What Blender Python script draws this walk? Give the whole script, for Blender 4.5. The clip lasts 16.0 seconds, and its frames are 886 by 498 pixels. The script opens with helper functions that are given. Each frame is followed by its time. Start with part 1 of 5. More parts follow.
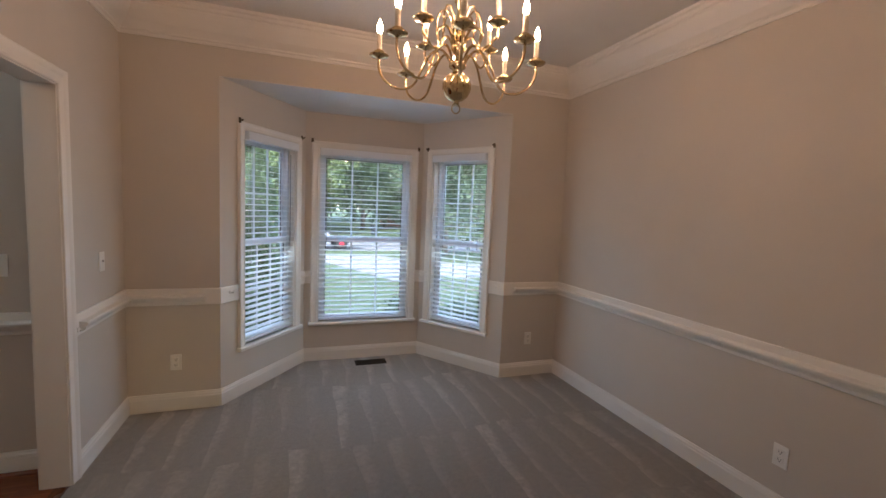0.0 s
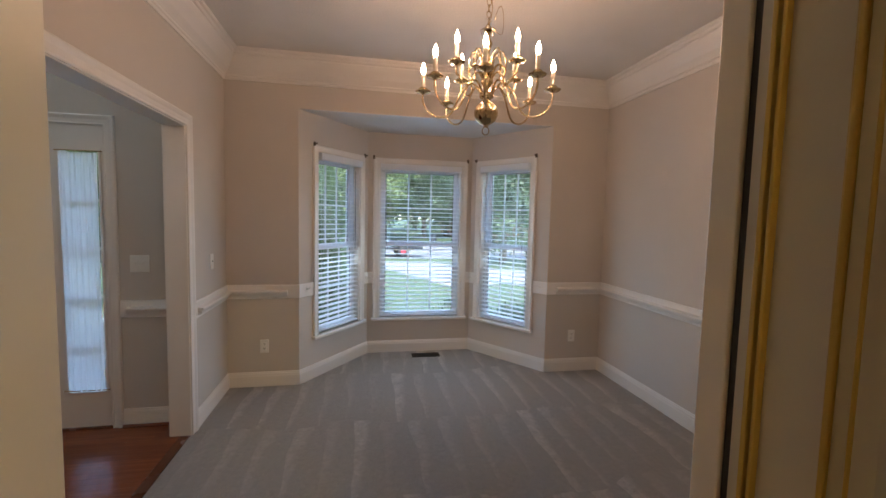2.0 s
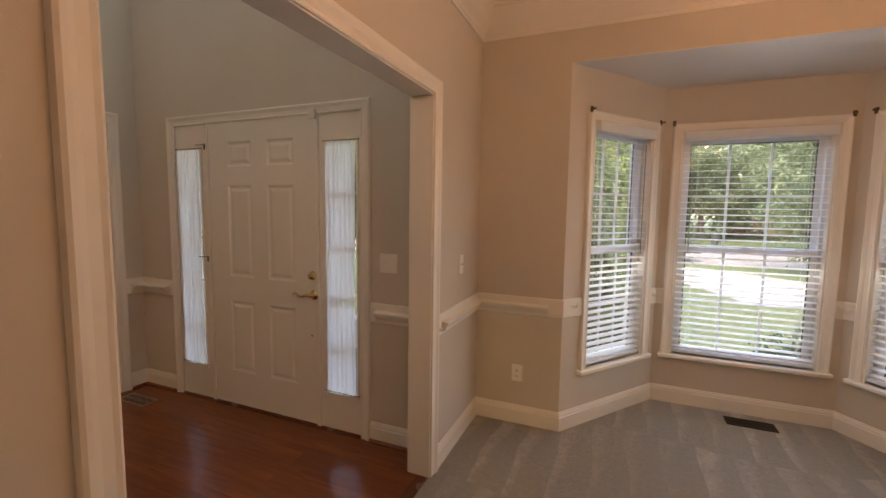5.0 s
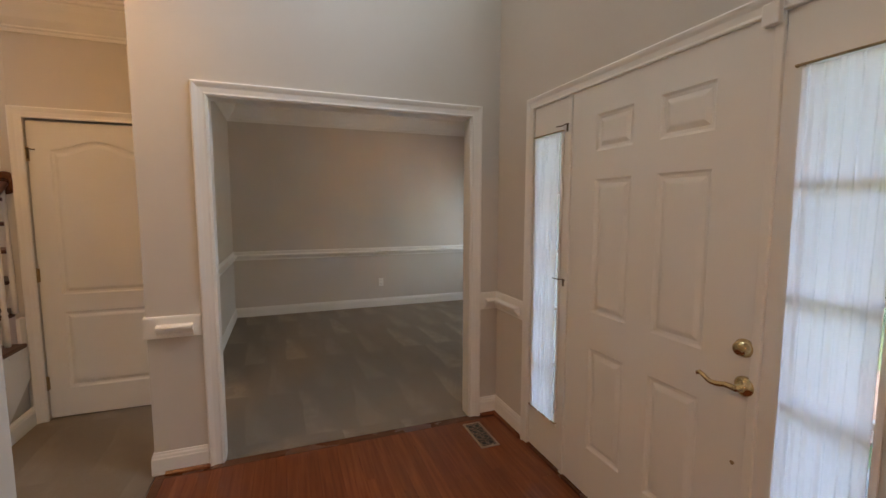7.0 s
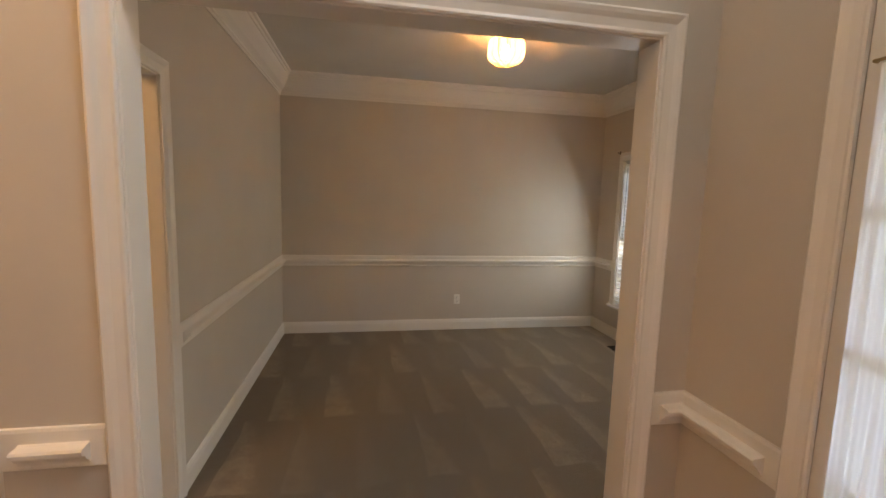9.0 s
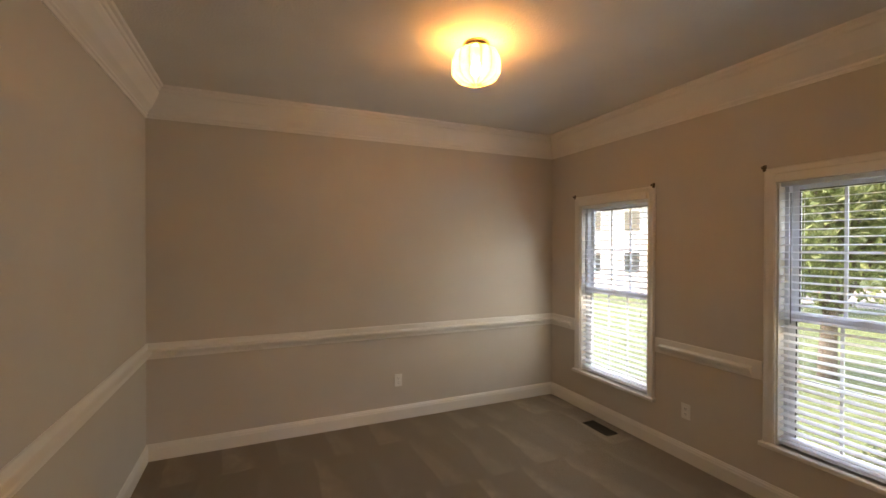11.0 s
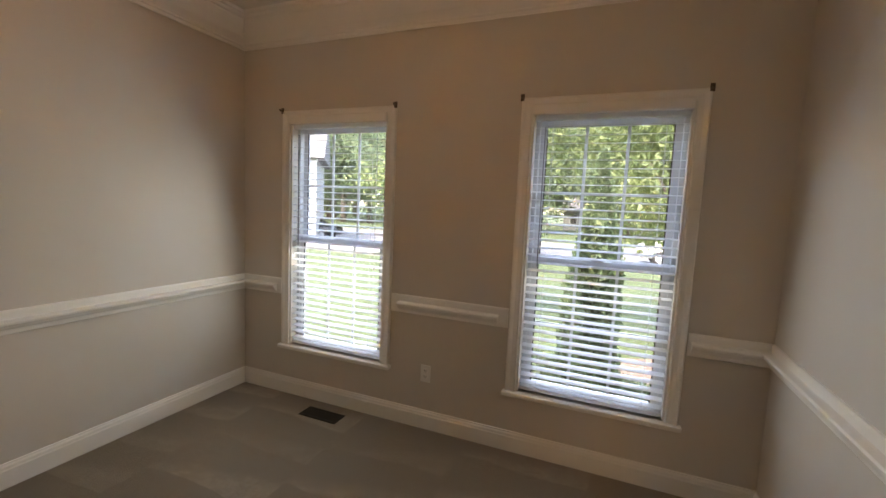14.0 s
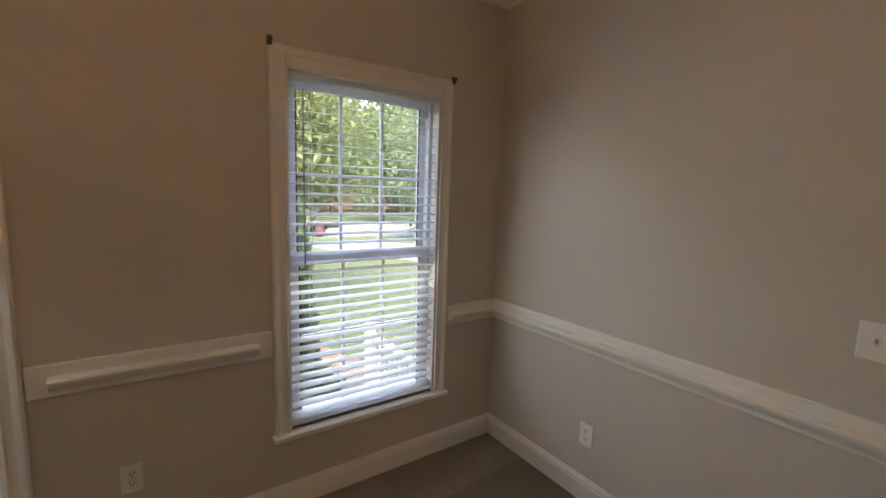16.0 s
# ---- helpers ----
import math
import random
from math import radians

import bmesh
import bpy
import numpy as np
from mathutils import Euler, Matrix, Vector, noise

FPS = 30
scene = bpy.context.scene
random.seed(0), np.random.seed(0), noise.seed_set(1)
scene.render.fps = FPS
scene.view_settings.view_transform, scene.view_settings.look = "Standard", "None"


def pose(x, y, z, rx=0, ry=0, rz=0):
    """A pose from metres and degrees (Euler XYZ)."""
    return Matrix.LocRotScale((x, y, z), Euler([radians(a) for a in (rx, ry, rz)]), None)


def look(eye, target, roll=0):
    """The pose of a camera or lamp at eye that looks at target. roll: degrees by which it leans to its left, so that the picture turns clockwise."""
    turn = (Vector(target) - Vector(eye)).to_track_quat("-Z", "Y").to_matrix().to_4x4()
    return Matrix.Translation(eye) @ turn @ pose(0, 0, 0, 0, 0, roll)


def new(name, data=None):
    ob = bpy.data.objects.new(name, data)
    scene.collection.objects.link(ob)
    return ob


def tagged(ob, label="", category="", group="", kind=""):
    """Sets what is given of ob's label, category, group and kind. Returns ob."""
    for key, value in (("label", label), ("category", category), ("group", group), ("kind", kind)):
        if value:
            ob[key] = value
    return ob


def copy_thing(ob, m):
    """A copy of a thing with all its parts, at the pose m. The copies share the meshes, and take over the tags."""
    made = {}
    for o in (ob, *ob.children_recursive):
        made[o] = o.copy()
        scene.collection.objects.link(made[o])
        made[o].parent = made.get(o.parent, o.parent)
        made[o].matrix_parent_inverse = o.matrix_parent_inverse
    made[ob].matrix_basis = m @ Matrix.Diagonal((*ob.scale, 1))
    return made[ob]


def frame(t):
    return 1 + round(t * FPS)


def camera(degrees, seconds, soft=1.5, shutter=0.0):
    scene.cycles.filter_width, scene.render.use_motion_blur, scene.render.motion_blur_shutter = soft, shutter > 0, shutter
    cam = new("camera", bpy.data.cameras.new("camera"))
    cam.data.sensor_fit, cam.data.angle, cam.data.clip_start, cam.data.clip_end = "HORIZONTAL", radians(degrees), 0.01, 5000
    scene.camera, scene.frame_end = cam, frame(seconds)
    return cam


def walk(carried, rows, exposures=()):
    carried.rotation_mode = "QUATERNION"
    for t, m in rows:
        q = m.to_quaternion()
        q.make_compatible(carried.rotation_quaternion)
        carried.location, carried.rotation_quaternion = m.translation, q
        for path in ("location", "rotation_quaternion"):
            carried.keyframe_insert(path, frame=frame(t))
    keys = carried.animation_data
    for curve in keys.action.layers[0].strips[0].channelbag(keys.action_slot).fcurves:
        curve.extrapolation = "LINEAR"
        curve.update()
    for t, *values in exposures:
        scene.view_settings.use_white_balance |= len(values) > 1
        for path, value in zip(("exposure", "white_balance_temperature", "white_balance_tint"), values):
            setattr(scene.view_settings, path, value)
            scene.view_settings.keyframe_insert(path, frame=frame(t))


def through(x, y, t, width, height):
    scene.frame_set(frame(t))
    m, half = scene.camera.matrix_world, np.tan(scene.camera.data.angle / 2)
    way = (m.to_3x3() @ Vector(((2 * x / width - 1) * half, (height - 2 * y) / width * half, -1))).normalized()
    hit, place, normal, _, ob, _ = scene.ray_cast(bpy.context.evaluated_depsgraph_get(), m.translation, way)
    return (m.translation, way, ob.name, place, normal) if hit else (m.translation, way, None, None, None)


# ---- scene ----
cam = camera(92.8, 16.0)
PATH = [
    (0, (0.793, -0.089, 1.503), (1.453, 1.79, 1.325), 2.4),
    (0.5, (0.806, -0.212, 1.518), (1.373, 1.699, 1.358), 2.2),
    (1, (0.8, -0.344, 1.506), (1.293, 1.588, 1.359), 2.0),
    (1.5, (0.795, -0.447, 1.494), (1.226, 1.5, 1.342), 1.7),
    (2, (0.802, -0.495, 1.488), (1.185, 1.463, 1.34), 1.3),
    (2.5, (0.804, -0.465, 1.493), (1.162, 1.497, 1.34), 1.2),
    (3, (0.796, -0.325, 1.481), (1.128, 1.642, 1.33), 1.2),
    (3.2, (0.766, -0.246, 1.461), (1.094, 1.722, 1.318), 1.3),
    (5.3, (0.501, 0.641, 1.447), (-0.502, 2.362, 1.261), -0.0),
    (5.5, (0.421, 0.738, 1.445), (-0.731, 2.364, 1.271), -0.5),
    (6, (0.21, 0.973, 1.452), (-1.265, 2.311, 1.273), -0.8),
    (6.5, (-0.022, 1.16, 1.467), (-1.748, 2.152, 1.276), -0.2),
    (7, (-0.32, 1.3, 1.467), (-2.184, 1.998, 1.273), 0.1),
    (7.5, (-0.636, 1.437, 1.473), (-2.564, 1.925, 1.262), -0.6),
    (8, (-0.974, 1.58, 1.482), (-2.927, 1.957, 1.27), 1.5),
    (8.2, (-1.097, 1.609, 1.488), (-3.057, 1.938, 1.264), 1.8),
    (10.3, (-2.449, 1.446, 1.596), (-4.364, 2.003, 1.442), 1.5),
    (10.5, (-2.508, 1.44, 1.59), (-4.402, 2.077, 1.496), 1.3),
    (11, (-2.694, 1.43, 1.619), (-4.528, 2.227, 1.604), 0.1),
    (11.5, (-2.86, 1.46, 1.666), (-4.65, 2.337, 1.83), -0.6),
    (12, (-2.935, 1.517, 1.658), (-4.639, 2.547, 1.847), -1.5),
    (12.5, (-3.01, 1.608, 1.616), (-4.569, 2.854, 1.754), -1.8),
    (13, (-3.217, 1.685, 1.564), (-4.499, 3.219, 1.515), -0.1),
    (13.5, (-3.507, 1.766, 1.513), (-4.542, 3.472, 1.375), 1.0),
    (14, (-3.783, 1.912, 1.473), (-4.534, 3.755, 1.275), 2.6),
    (14.5, (-4.036, 2.067, 1.464), (-4.389, 4.026, 1.271), 4.0),
    (15, (-4.337, 2.168, 1.453), (-4.224, 4.154, 1.246), 1.8),
    (15.5, (-4.578, 2.343, 1.45), (-3.969, 4.234, 1.219), 0.9),
    (16, (-4.763, 2.456, 1.508), (-3.629, 4.084, 1.253), 1.8),
]
walk(cam, [(t, look(eye, target, roll)) for t, eye, target, roll in PATH],
     exposures=[(0, 3.32, 6500, 12), (3.0, 3.47, 6200, 9), (5.3, 3.50, 9600, 24), (6.1, 3.80, 8000, 18), (6.5, 3.98, 7100, 15), (7.0, 3.95, 7700, 18), (7.5, 3.96, 8200, 19), (8.2, 4.17, 8800, 21),
                (10.3, 4.08, 10400, 24), (12.5, 4.10, 9600, 23), (14.0, 4.07, 8800, 21), (15.0, 4.08, 8500, 20), (16, 3.88, 8700, 21)])

# ---- world and large lights ----
world = bpy.data.worlds.new("world")
scene.world = world
world.use_nodes = True
wn = world.node_tree.nodes
sky = wn.new("ShaderNodeTexSky")
sky.sky_type = 'NISHITA'
sky.sun_disc = False
sky.sun_elevation = radians(57)
sky.sun_rotation = radians(200)
sky.air_density, sky.dust_density, sky.ozone_density = 1.0, 1.6, 1.0
wn["Background"].inputs["Strength"].default_value = 0.15
world.node_tree.links.new(sky.outputs[0], wn["Background"].inputs["Color"])
sun_data = bpy.data.lights.new("sun", 'SUN')
sun_data.energy, sun_data.angle, sun_data.color = 0.45, radians(14), (1.0, 0.98, 0.95)
sun = new("sun", sun_data)
sun.matrix_world = look((0, 0, 20), (2.6, 8.5, 6.5))

# daylight of the tall window over the front door
up_data = bpy.data.lights.new("upper_window_daylight", 'AREA')
up_data.shape, up_data.size, up_data.size_y, up_data.energy, up_data.color = 'RECTANGLE', 0.98, 1.38, 3.4, (0.64, 0.84, 1.0)
up_light = new("upper_window_daylight", up_data)
up_light.matrix_world = look((-1.67, 2.83, 3.95), (-1.67, 1.5, 3.2))


def window_daylight(x, y, z, dx, dy, width, height, watts):
    """Sky light in a window's opening, on the room side of its blind; (dx, dy) points into the room."""
    d = bpy.data.lights.new("window_daylight", 'AREA')
    d.shape, d.size, d.size_y, d.energy, d.color = 'RECTANGLE', width, height, watts, (0.74, 0.90, 1.0)
    ob = new("window_daylight", d)
    ob.matrix_world = look((x + 0.016 * dx, y + 0.016 * dy, z), (x + dx, y + dy, z - 0.42))


window_daylight(2.271, 3.727, 1.20, -0.816, -0.578, 0.58, 1.5, 0.30)
window_daylight(1.445, 4.095, 1.20, 0, -1, 0.85, 1.5, 0.5)
window_daylight(0.614, 3.743, 1.20, 0.805, -0.593, 0.58, 1.5, 0.30)
window_daylight(-3.868, 4.375, 1.20, 0, -1, 0.76, 1.5, 0.29)
window_daylight(-5.613, 4.375, 1.20, 0, -1, 0.76, 1.5, 0.68)

BULB_STRENGTH = 20.5
LAMP_STRENGTH = 18.0
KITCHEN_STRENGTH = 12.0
HALL_STRENGTH = 3.2

# ---- materials ----
def material(name, colour, rough=0.6, metal=0.0, spec=0.5):
    m = bpy.data.materials.new(name)
    m.use_nodes = True
    b = m.node_tree.nodes["Principled BSDF"]
    b.inputs["Base Color"].default_value = (*colour, 1)
    b.inputs["Roughness"].default_value = rough
    b.inputs["Metallic"].default_value = metal
    b.inputs["Specular IOR Level"].default_value = spec
    return m


class Nodes:
    """Short hand for wiring the nodes of one material."""

    def __init__(self, m):
        self.t = m.node_tree
        self.b = self.t.nodes["Principled BSDF"]

    def add(self, kind, **inputs):
        n = self.t.nodes.new(kind)
        for k, v in inputs.items():
            n.inputs[k.replace("_", " ")].default_value = v
        return n

    def link(self, a, b):
        self.t.links.new(a, b)

    def coords(self):
        return self.t.nodes.new("ShaderNodeNewGeometry").outputs["Position"]

    def noise(self, scale, detail=3.0, rough=0.5, vec=None):
        n = self.add("ShaderNodeTexNoise", Scale=scale, Detail=detail, Roughness=rough)
        self.link(vec or self.coords(), n.inputs["Vector"])
        return n.outputs["Fac"]

    def math(self, op, a, b=0.0, clamp=False):
        n = self.t.nodes.new("ShaderNodeMath")
        n.operation, n.use_clamp = op, clamp
        for i, v in enumerate((a, b)):
            if isinstance(v, (int, float)):
                n.inputs[i].default_value = v
            else:
                self.link(v, n.inputs[i])
        return n.outputs[0]

    def ramp(self, fac, stops):
        n = self.t.nodes.new("ShaderNodeValToRGB")
        e = n.color_ramp.elements
        while len(e) < len(stops):
            e.new(0.5)
        for s, (pos, col) in zip(e, stops):
            s.position, s.color = pos, (*col, 1)
        self.link(fac, n.inputs["Fac"])
        return n.outputs["Color"]

    def mix(self, fac, a, b):
        n = self.t.nodes.new("ShaderNodeMix")
        n.data_type = 'RGBA'
        for i, v in ((0, fac), (6, a), (7, b)):
            if isinstance(v, (int, float)):
                n.inputs[i].default_value = v
            elif isinstance(v, tuple):
                n.inputs[i].default_value = (*v, 1)
            else:
                self.link(v, n.inputs[i])
        return n.outputs[2]

    def bump(self, height, strength, distance=0.002):
        n = self.add("ShaderNodeBump", Strength=strength, Distance=distance)
        self.link(height, n.inputs["Height"])
        self.link(n.outputs[0], self.b.inputs["Normal"])

    def colour(self, c):
        self.link(c, self.b.inputs["Base Color"])

    def rough(self, r):
        self.link(r, self.b.inputs["Roughness"])


def shade(c, k):
    return tuple(min(1.0, v * k) for v in c)


def painted(name, colour, rough, bumps=0.12, wear=0.05):
    """Rolled or brushed paint: broad unevenness, fine stipple."""
    m = material(name, colour, rough)
    n = Nodes(m)
    broad, fine = n.noise(1.7, 4), n.noise(260, 2)
    n.colour(n.ramp(broad, [(0.3, shade(colour, 1 - wear)), (0.7, shade(colour, 1 + wear * 0.6))]))
    n.rough(n.math('ADD', rough - 0.06, n.math('MULTIPLY', n.noise(6, 3), 0.12)))
    n.bump(fine, bumps, 0.001)
    return m


WALL = painted("greige_wall_paint", (0.60, 0.552, 0.495), 0.72, 0.25, 0.035)
TRIM = painted("white_trim_paint", (0.80, 0.775, 0.73), 0.38, 0.05, 0.03)
OLIVE = painted("olive_grey_door_paint", (0.58, 0.56, 0.47), 0.4, 0.06, 0.04)
GOLD_BEAD = painted("gold_bead", (0.56, 0.40, 0.09), 0.35, 0.02, 0.06)
DOOR = painted("white_door_paint", (0.78, 0.76, 0.72), 0.42, 0.06, 0.03)
VINYL = painted("white_window_vinyl", (0.80, 0.82, 0.84), 0.4, 0.02, 0.02)
PLATE = material("white_plastic_plate", (0.82, 0.81, 0.77), 0.35)
SLOT = material("dark_slot", (0.03, 0.028, 0.025), 0.7)
# Near-black for glazing gaskets, and for shade painted into the door gaps
GASKET_AND_GAP_SHADE = material("dark_gasket_and_gap_shade", (0.02, 0.02, 0.022), 0.6)


def ceiling_material():
    m = material("textured_ceiling_paint", (0.72, 0.70, 0.66), 0.85)
    n = Nodes(m)
    v = n.add("ShaderNodeTexVoronoi", Scale=95.0)
    n.link(n.coords(), v.inputs["Vector"])
    h = n.math('ADD', v.outputs["Distance"], n.math('MULTIPLY', n.noise(60, 4), 1.2))
    n.bump(h, 0.28, 0.004)
    n.colour(n.ramp(n.noise(2.2, 3), [(0.3, (0.69, 0.67, 0.63)), (0.7, (0.74, 0.72, 0.68))]))
    return m


CEILING = ceiling_material()


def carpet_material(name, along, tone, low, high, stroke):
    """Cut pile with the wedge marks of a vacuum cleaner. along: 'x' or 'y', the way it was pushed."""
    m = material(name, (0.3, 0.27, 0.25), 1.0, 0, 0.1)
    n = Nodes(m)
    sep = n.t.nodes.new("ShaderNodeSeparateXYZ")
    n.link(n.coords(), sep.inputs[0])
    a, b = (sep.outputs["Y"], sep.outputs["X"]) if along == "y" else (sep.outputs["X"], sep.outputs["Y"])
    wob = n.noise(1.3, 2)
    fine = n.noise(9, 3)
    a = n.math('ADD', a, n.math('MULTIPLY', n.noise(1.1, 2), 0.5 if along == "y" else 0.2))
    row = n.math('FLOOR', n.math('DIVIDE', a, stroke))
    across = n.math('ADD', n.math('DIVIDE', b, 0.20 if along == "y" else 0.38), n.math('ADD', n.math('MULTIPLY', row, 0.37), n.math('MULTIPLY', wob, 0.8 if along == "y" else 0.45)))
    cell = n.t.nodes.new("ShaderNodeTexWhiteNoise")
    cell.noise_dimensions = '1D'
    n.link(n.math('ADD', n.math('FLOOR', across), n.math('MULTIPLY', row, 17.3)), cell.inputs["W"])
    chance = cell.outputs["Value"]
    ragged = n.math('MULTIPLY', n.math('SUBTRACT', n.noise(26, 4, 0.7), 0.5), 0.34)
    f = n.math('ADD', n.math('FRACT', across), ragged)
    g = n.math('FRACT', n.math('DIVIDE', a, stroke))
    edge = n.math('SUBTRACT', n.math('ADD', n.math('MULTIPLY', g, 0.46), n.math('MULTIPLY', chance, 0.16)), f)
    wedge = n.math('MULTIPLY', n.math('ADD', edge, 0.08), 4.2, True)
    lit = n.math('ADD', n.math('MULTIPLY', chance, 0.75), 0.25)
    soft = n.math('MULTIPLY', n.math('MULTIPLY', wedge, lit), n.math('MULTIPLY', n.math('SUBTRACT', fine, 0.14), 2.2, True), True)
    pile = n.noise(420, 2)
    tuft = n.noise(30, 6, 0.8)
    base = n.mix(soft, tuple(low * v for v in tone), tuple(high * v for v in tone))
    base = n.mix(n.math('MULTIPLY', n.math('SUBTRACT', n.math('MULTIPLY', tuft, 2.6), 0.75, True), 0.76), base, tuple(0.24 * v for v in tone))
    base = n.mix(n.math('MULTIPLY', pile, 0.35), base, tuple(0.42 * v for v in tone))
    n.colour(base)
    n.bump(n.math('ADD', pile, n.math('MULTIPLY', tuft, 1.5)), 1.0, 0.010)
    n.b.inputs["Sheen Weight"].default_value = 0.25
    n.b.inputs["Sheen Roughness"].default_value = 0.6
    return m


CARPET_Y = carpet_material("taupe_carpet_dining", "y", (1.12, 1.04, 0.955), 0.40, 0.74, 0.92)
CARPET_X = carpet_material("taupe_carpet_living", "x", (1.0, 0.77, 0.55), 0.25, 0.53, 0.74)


def wood_material(name, dark, light, rough, axis, per_object=True, worn=0.14):
    m = material(name, dark, rough)
    n = Nodes(m)
    mp = n.t.nodes.new("ShaderNodeMapping")
    n.link(n.coords(), mp.inputs["Vector"])
    mp.inputs["Scale"].default_value = {"x": (1.2, 22, 22), "y": (22, 1.2, 22), "z": (22, 22, 1.2)}[axis]
    info = n.t.nodes.new("ShaderNodeObjectInfo")
    if per_object:
        off = n.t.nodes.new("ShaderNodeCombineXYZ")
        n.link(n.math('MULTIPLY', info.outputs["Random"], 40), off.inputs["X"])
        n.link(off.outputs[0], mp.inputs["Location"])
    grain = n.noise(2.2, 6, 0.6, mp.outputs[0])
    c = n.ramp(grain, [(0.28, dark), (0.72, light)])
    if per_object:
        c = n.mix(n.math('MULTIPLY', info.outputs["Random"], 0.5), c, shade(dark, 0.72))
    n.colour(c)
    n.rough(n.math('ADD', rough - worn / 2, n.math('MULTIPLY', n.noise(5, 3), worn)))
    if worn > 0.06:
        n.bump(grain, 0.12, 0.001)
    return m


FLOOR_WOOD = wood_material("red_oak_floor", (0.140, 0.035, 0.013), (0.265, 0.074, 0.026), 0.20, "x", True, 0.05)
FLOOR_WOOD_Y = wood_material("red_oak_border", (0.10, 0.034, 0.015), (0.17, 0.060, 0.026), 0.27, "y", True, 0.05)
STAIR_WOOD = wood_material("dark_stair_wood", (0.075, 0.028, 0.016), (0.14, 0.055, 0.03), 0.33, "y")
RAIL_WOOD = wood_material("dark_handrail_wood", (0.085, 0.030, 0.017), (0.15, 0.058, 0.03), 0.28, "x")


def brass_material(name, colour, rough):
    m = material(name, colour, rough, 1.0)
    n = Nodes(m)
    n.rough(n.math('ADD', rough, n.math('MULTIPLY', n.noise(45, 3), 0.15)))
    n.colour(n.ramp(n.noise(20, 3), [(0.3, shade(colour, 0.8)), (0.7, colour)]))
    return m


BRASS = brass_material("polished_brass", (0.66, 0.51, 0.29), 0.05)
OLD_BRASS = brass_material("aged_brass", (0.42, 0.31, 0.18), 0.34)
BRONZE = brass_material("dark_bronze", (0.14, 0.105, 0.07), 0.45)
IRON = brass_material("brown_register_metal", (0.07, 0.055, 0.042), 0.5)


def emissive(name, colour, strength):
    m = material(name, (0.9, 0.85, 0.75), 0.3)
    b = m.node_tree.nodes["Principled BSDF"]
    b.inputs["Emission Color"].default_value = (*colour, 1)
    b.inputs["Emission Strength"].default_value = strength
    return m


BULB = emissive("candle_bulb_glass", (1.0, 0.61, 0.385), BULB_STRENGTH)
LAMP_BULB = emissive("lamp_bulb_glass", (1.0, 0.61, 0.31), LAMP_STRENGTH)
HALL_GLOW = emissive("hall_lamp_glass", (1.0, 0.62, 0.28), HALL_STRENGTH)
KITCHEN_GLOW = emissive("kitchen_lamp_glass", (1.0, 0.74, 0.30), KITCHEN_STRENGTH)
CANDLE = material("cream_candle_sleeve", (0.80, 0.74, 0.62), 0.5)


def clear_glass(name, tint, gloss):
    m = bpy.data.materials.new(name)
    m.use_nodes = True
    t = m.node_tree
    t.nodes.remove(t.nodes["Principled BSDF"])
    tr, gl, mx = (t.nodes.new(k) for k in ("ShaderNodeBsdfTransparent", "ShaderNodeBsdfGlossy", "ShaderNodeMixShader"))
    tr.inputs[0].default_value = (*tint, 1)
    gl.inputs["Roughness"].default_value = 0.02
    mx.inputs[0].default_value = gloss
    t.links.new(tr.outputs[0], mx.inputs[1])
    t.links.new(gl.outputs[0], mx.inputs[2])
    t.links.new(mx.outputs[0], t.nodes["Material Output"].inputs["Surface"])
    return m


GLASS = clear_glass("window_glass", (0.95, 0.97, 0.97), 0.04)


def thin_cloth(name, colour, see, through=0.6):
    """Cloth or pressed glass that lets light through: part clear, part scattering."""
    m = bpy.data.materials.new(name)
    m.use_nodes = True
    t = m.node_tree
    b = t.nodes["Principled BSDF"]
    b.inputs["Base Color"].default_value = (*colour, 1)
    b.inputs["Roughness"].default_value = 0.6
    tl, m1, m2, tp = (t.nodes.new(k) for k in ("ShaderNodeBsdfTranslucent", "ShaderNodeMixShader", "ShaderNodeMixShader", "ShaderNodeBsdfTransparent"))
    tl.inputs[0].default_value = (*colour, 1)
    m1.inputs[0].default_value = through
    m2.inputs[0].default_value = see
    t.links.new(b.outputs[0], m1.inputs[1])
    t.links.new(tl.outputs[0], m1.inputs[2])
    t.links.new(m1.outputs[0], m2.inputs[1])
    t.links.new(tp.outputs[0], m2.inputs[2])
    t.links.new(m2.outputs[0], t.nodes["Material Output"].inputs["Surface"])
    return m


BLIND = thin_cloth("white_blind_vinyl", (0.92, 0.94, 0.96), 0.0, 0.45)
SHEER = thin_cloth("white_sheer_cloth", (0.95, 0.94, 0.95), 0.07)
LAMP_GLASS = thin_cloth("pressed_lamp_glass", (0.90, 0.76, 0.48), 0.40)


# Darker amber that draws the shadowed creases of the lamp glass
LAMP_CREASE = thin_cloth("crease_shadow_glass", (0.66, 0.50, 0.24), 0.12)


def ground_material(name, dark, light, scale, rough=0.95):
    m = material(name, dark, rough)
    n = Nodes(m)
    c = n.ramp(n.noise(scale, 5, 0.65), [(0.3, dark), (0.7, light)])
    c = n.mix(n.math('MULTIPLY', n.noise(scale * 0.09, 3), 0.6), c, light)
    n.colour(c)
    n.bump(n.noise(scale * 6, 3), 0.6, 0.02)
    return m


GRASS = ground_material("lawn_grass", (0.034, 0.056, 0.018), (0.062, 0.092, 0.034), 5.0)
MULCH = ground_material("bark_mulch", (0.10, 0.065, 0.05), (0.20, 0.14, 0.11), 14.0)
CONCRETE = ground_material("pale_concrete", (0.17, 0.17, 0.168), (0.22, 0.22, 0.215), 3.0)
ASPHALT = ground_material("grey_asphalt", (0.13, 0.13, 0.135), (0.17, 0.17, 0.17), 6.0)
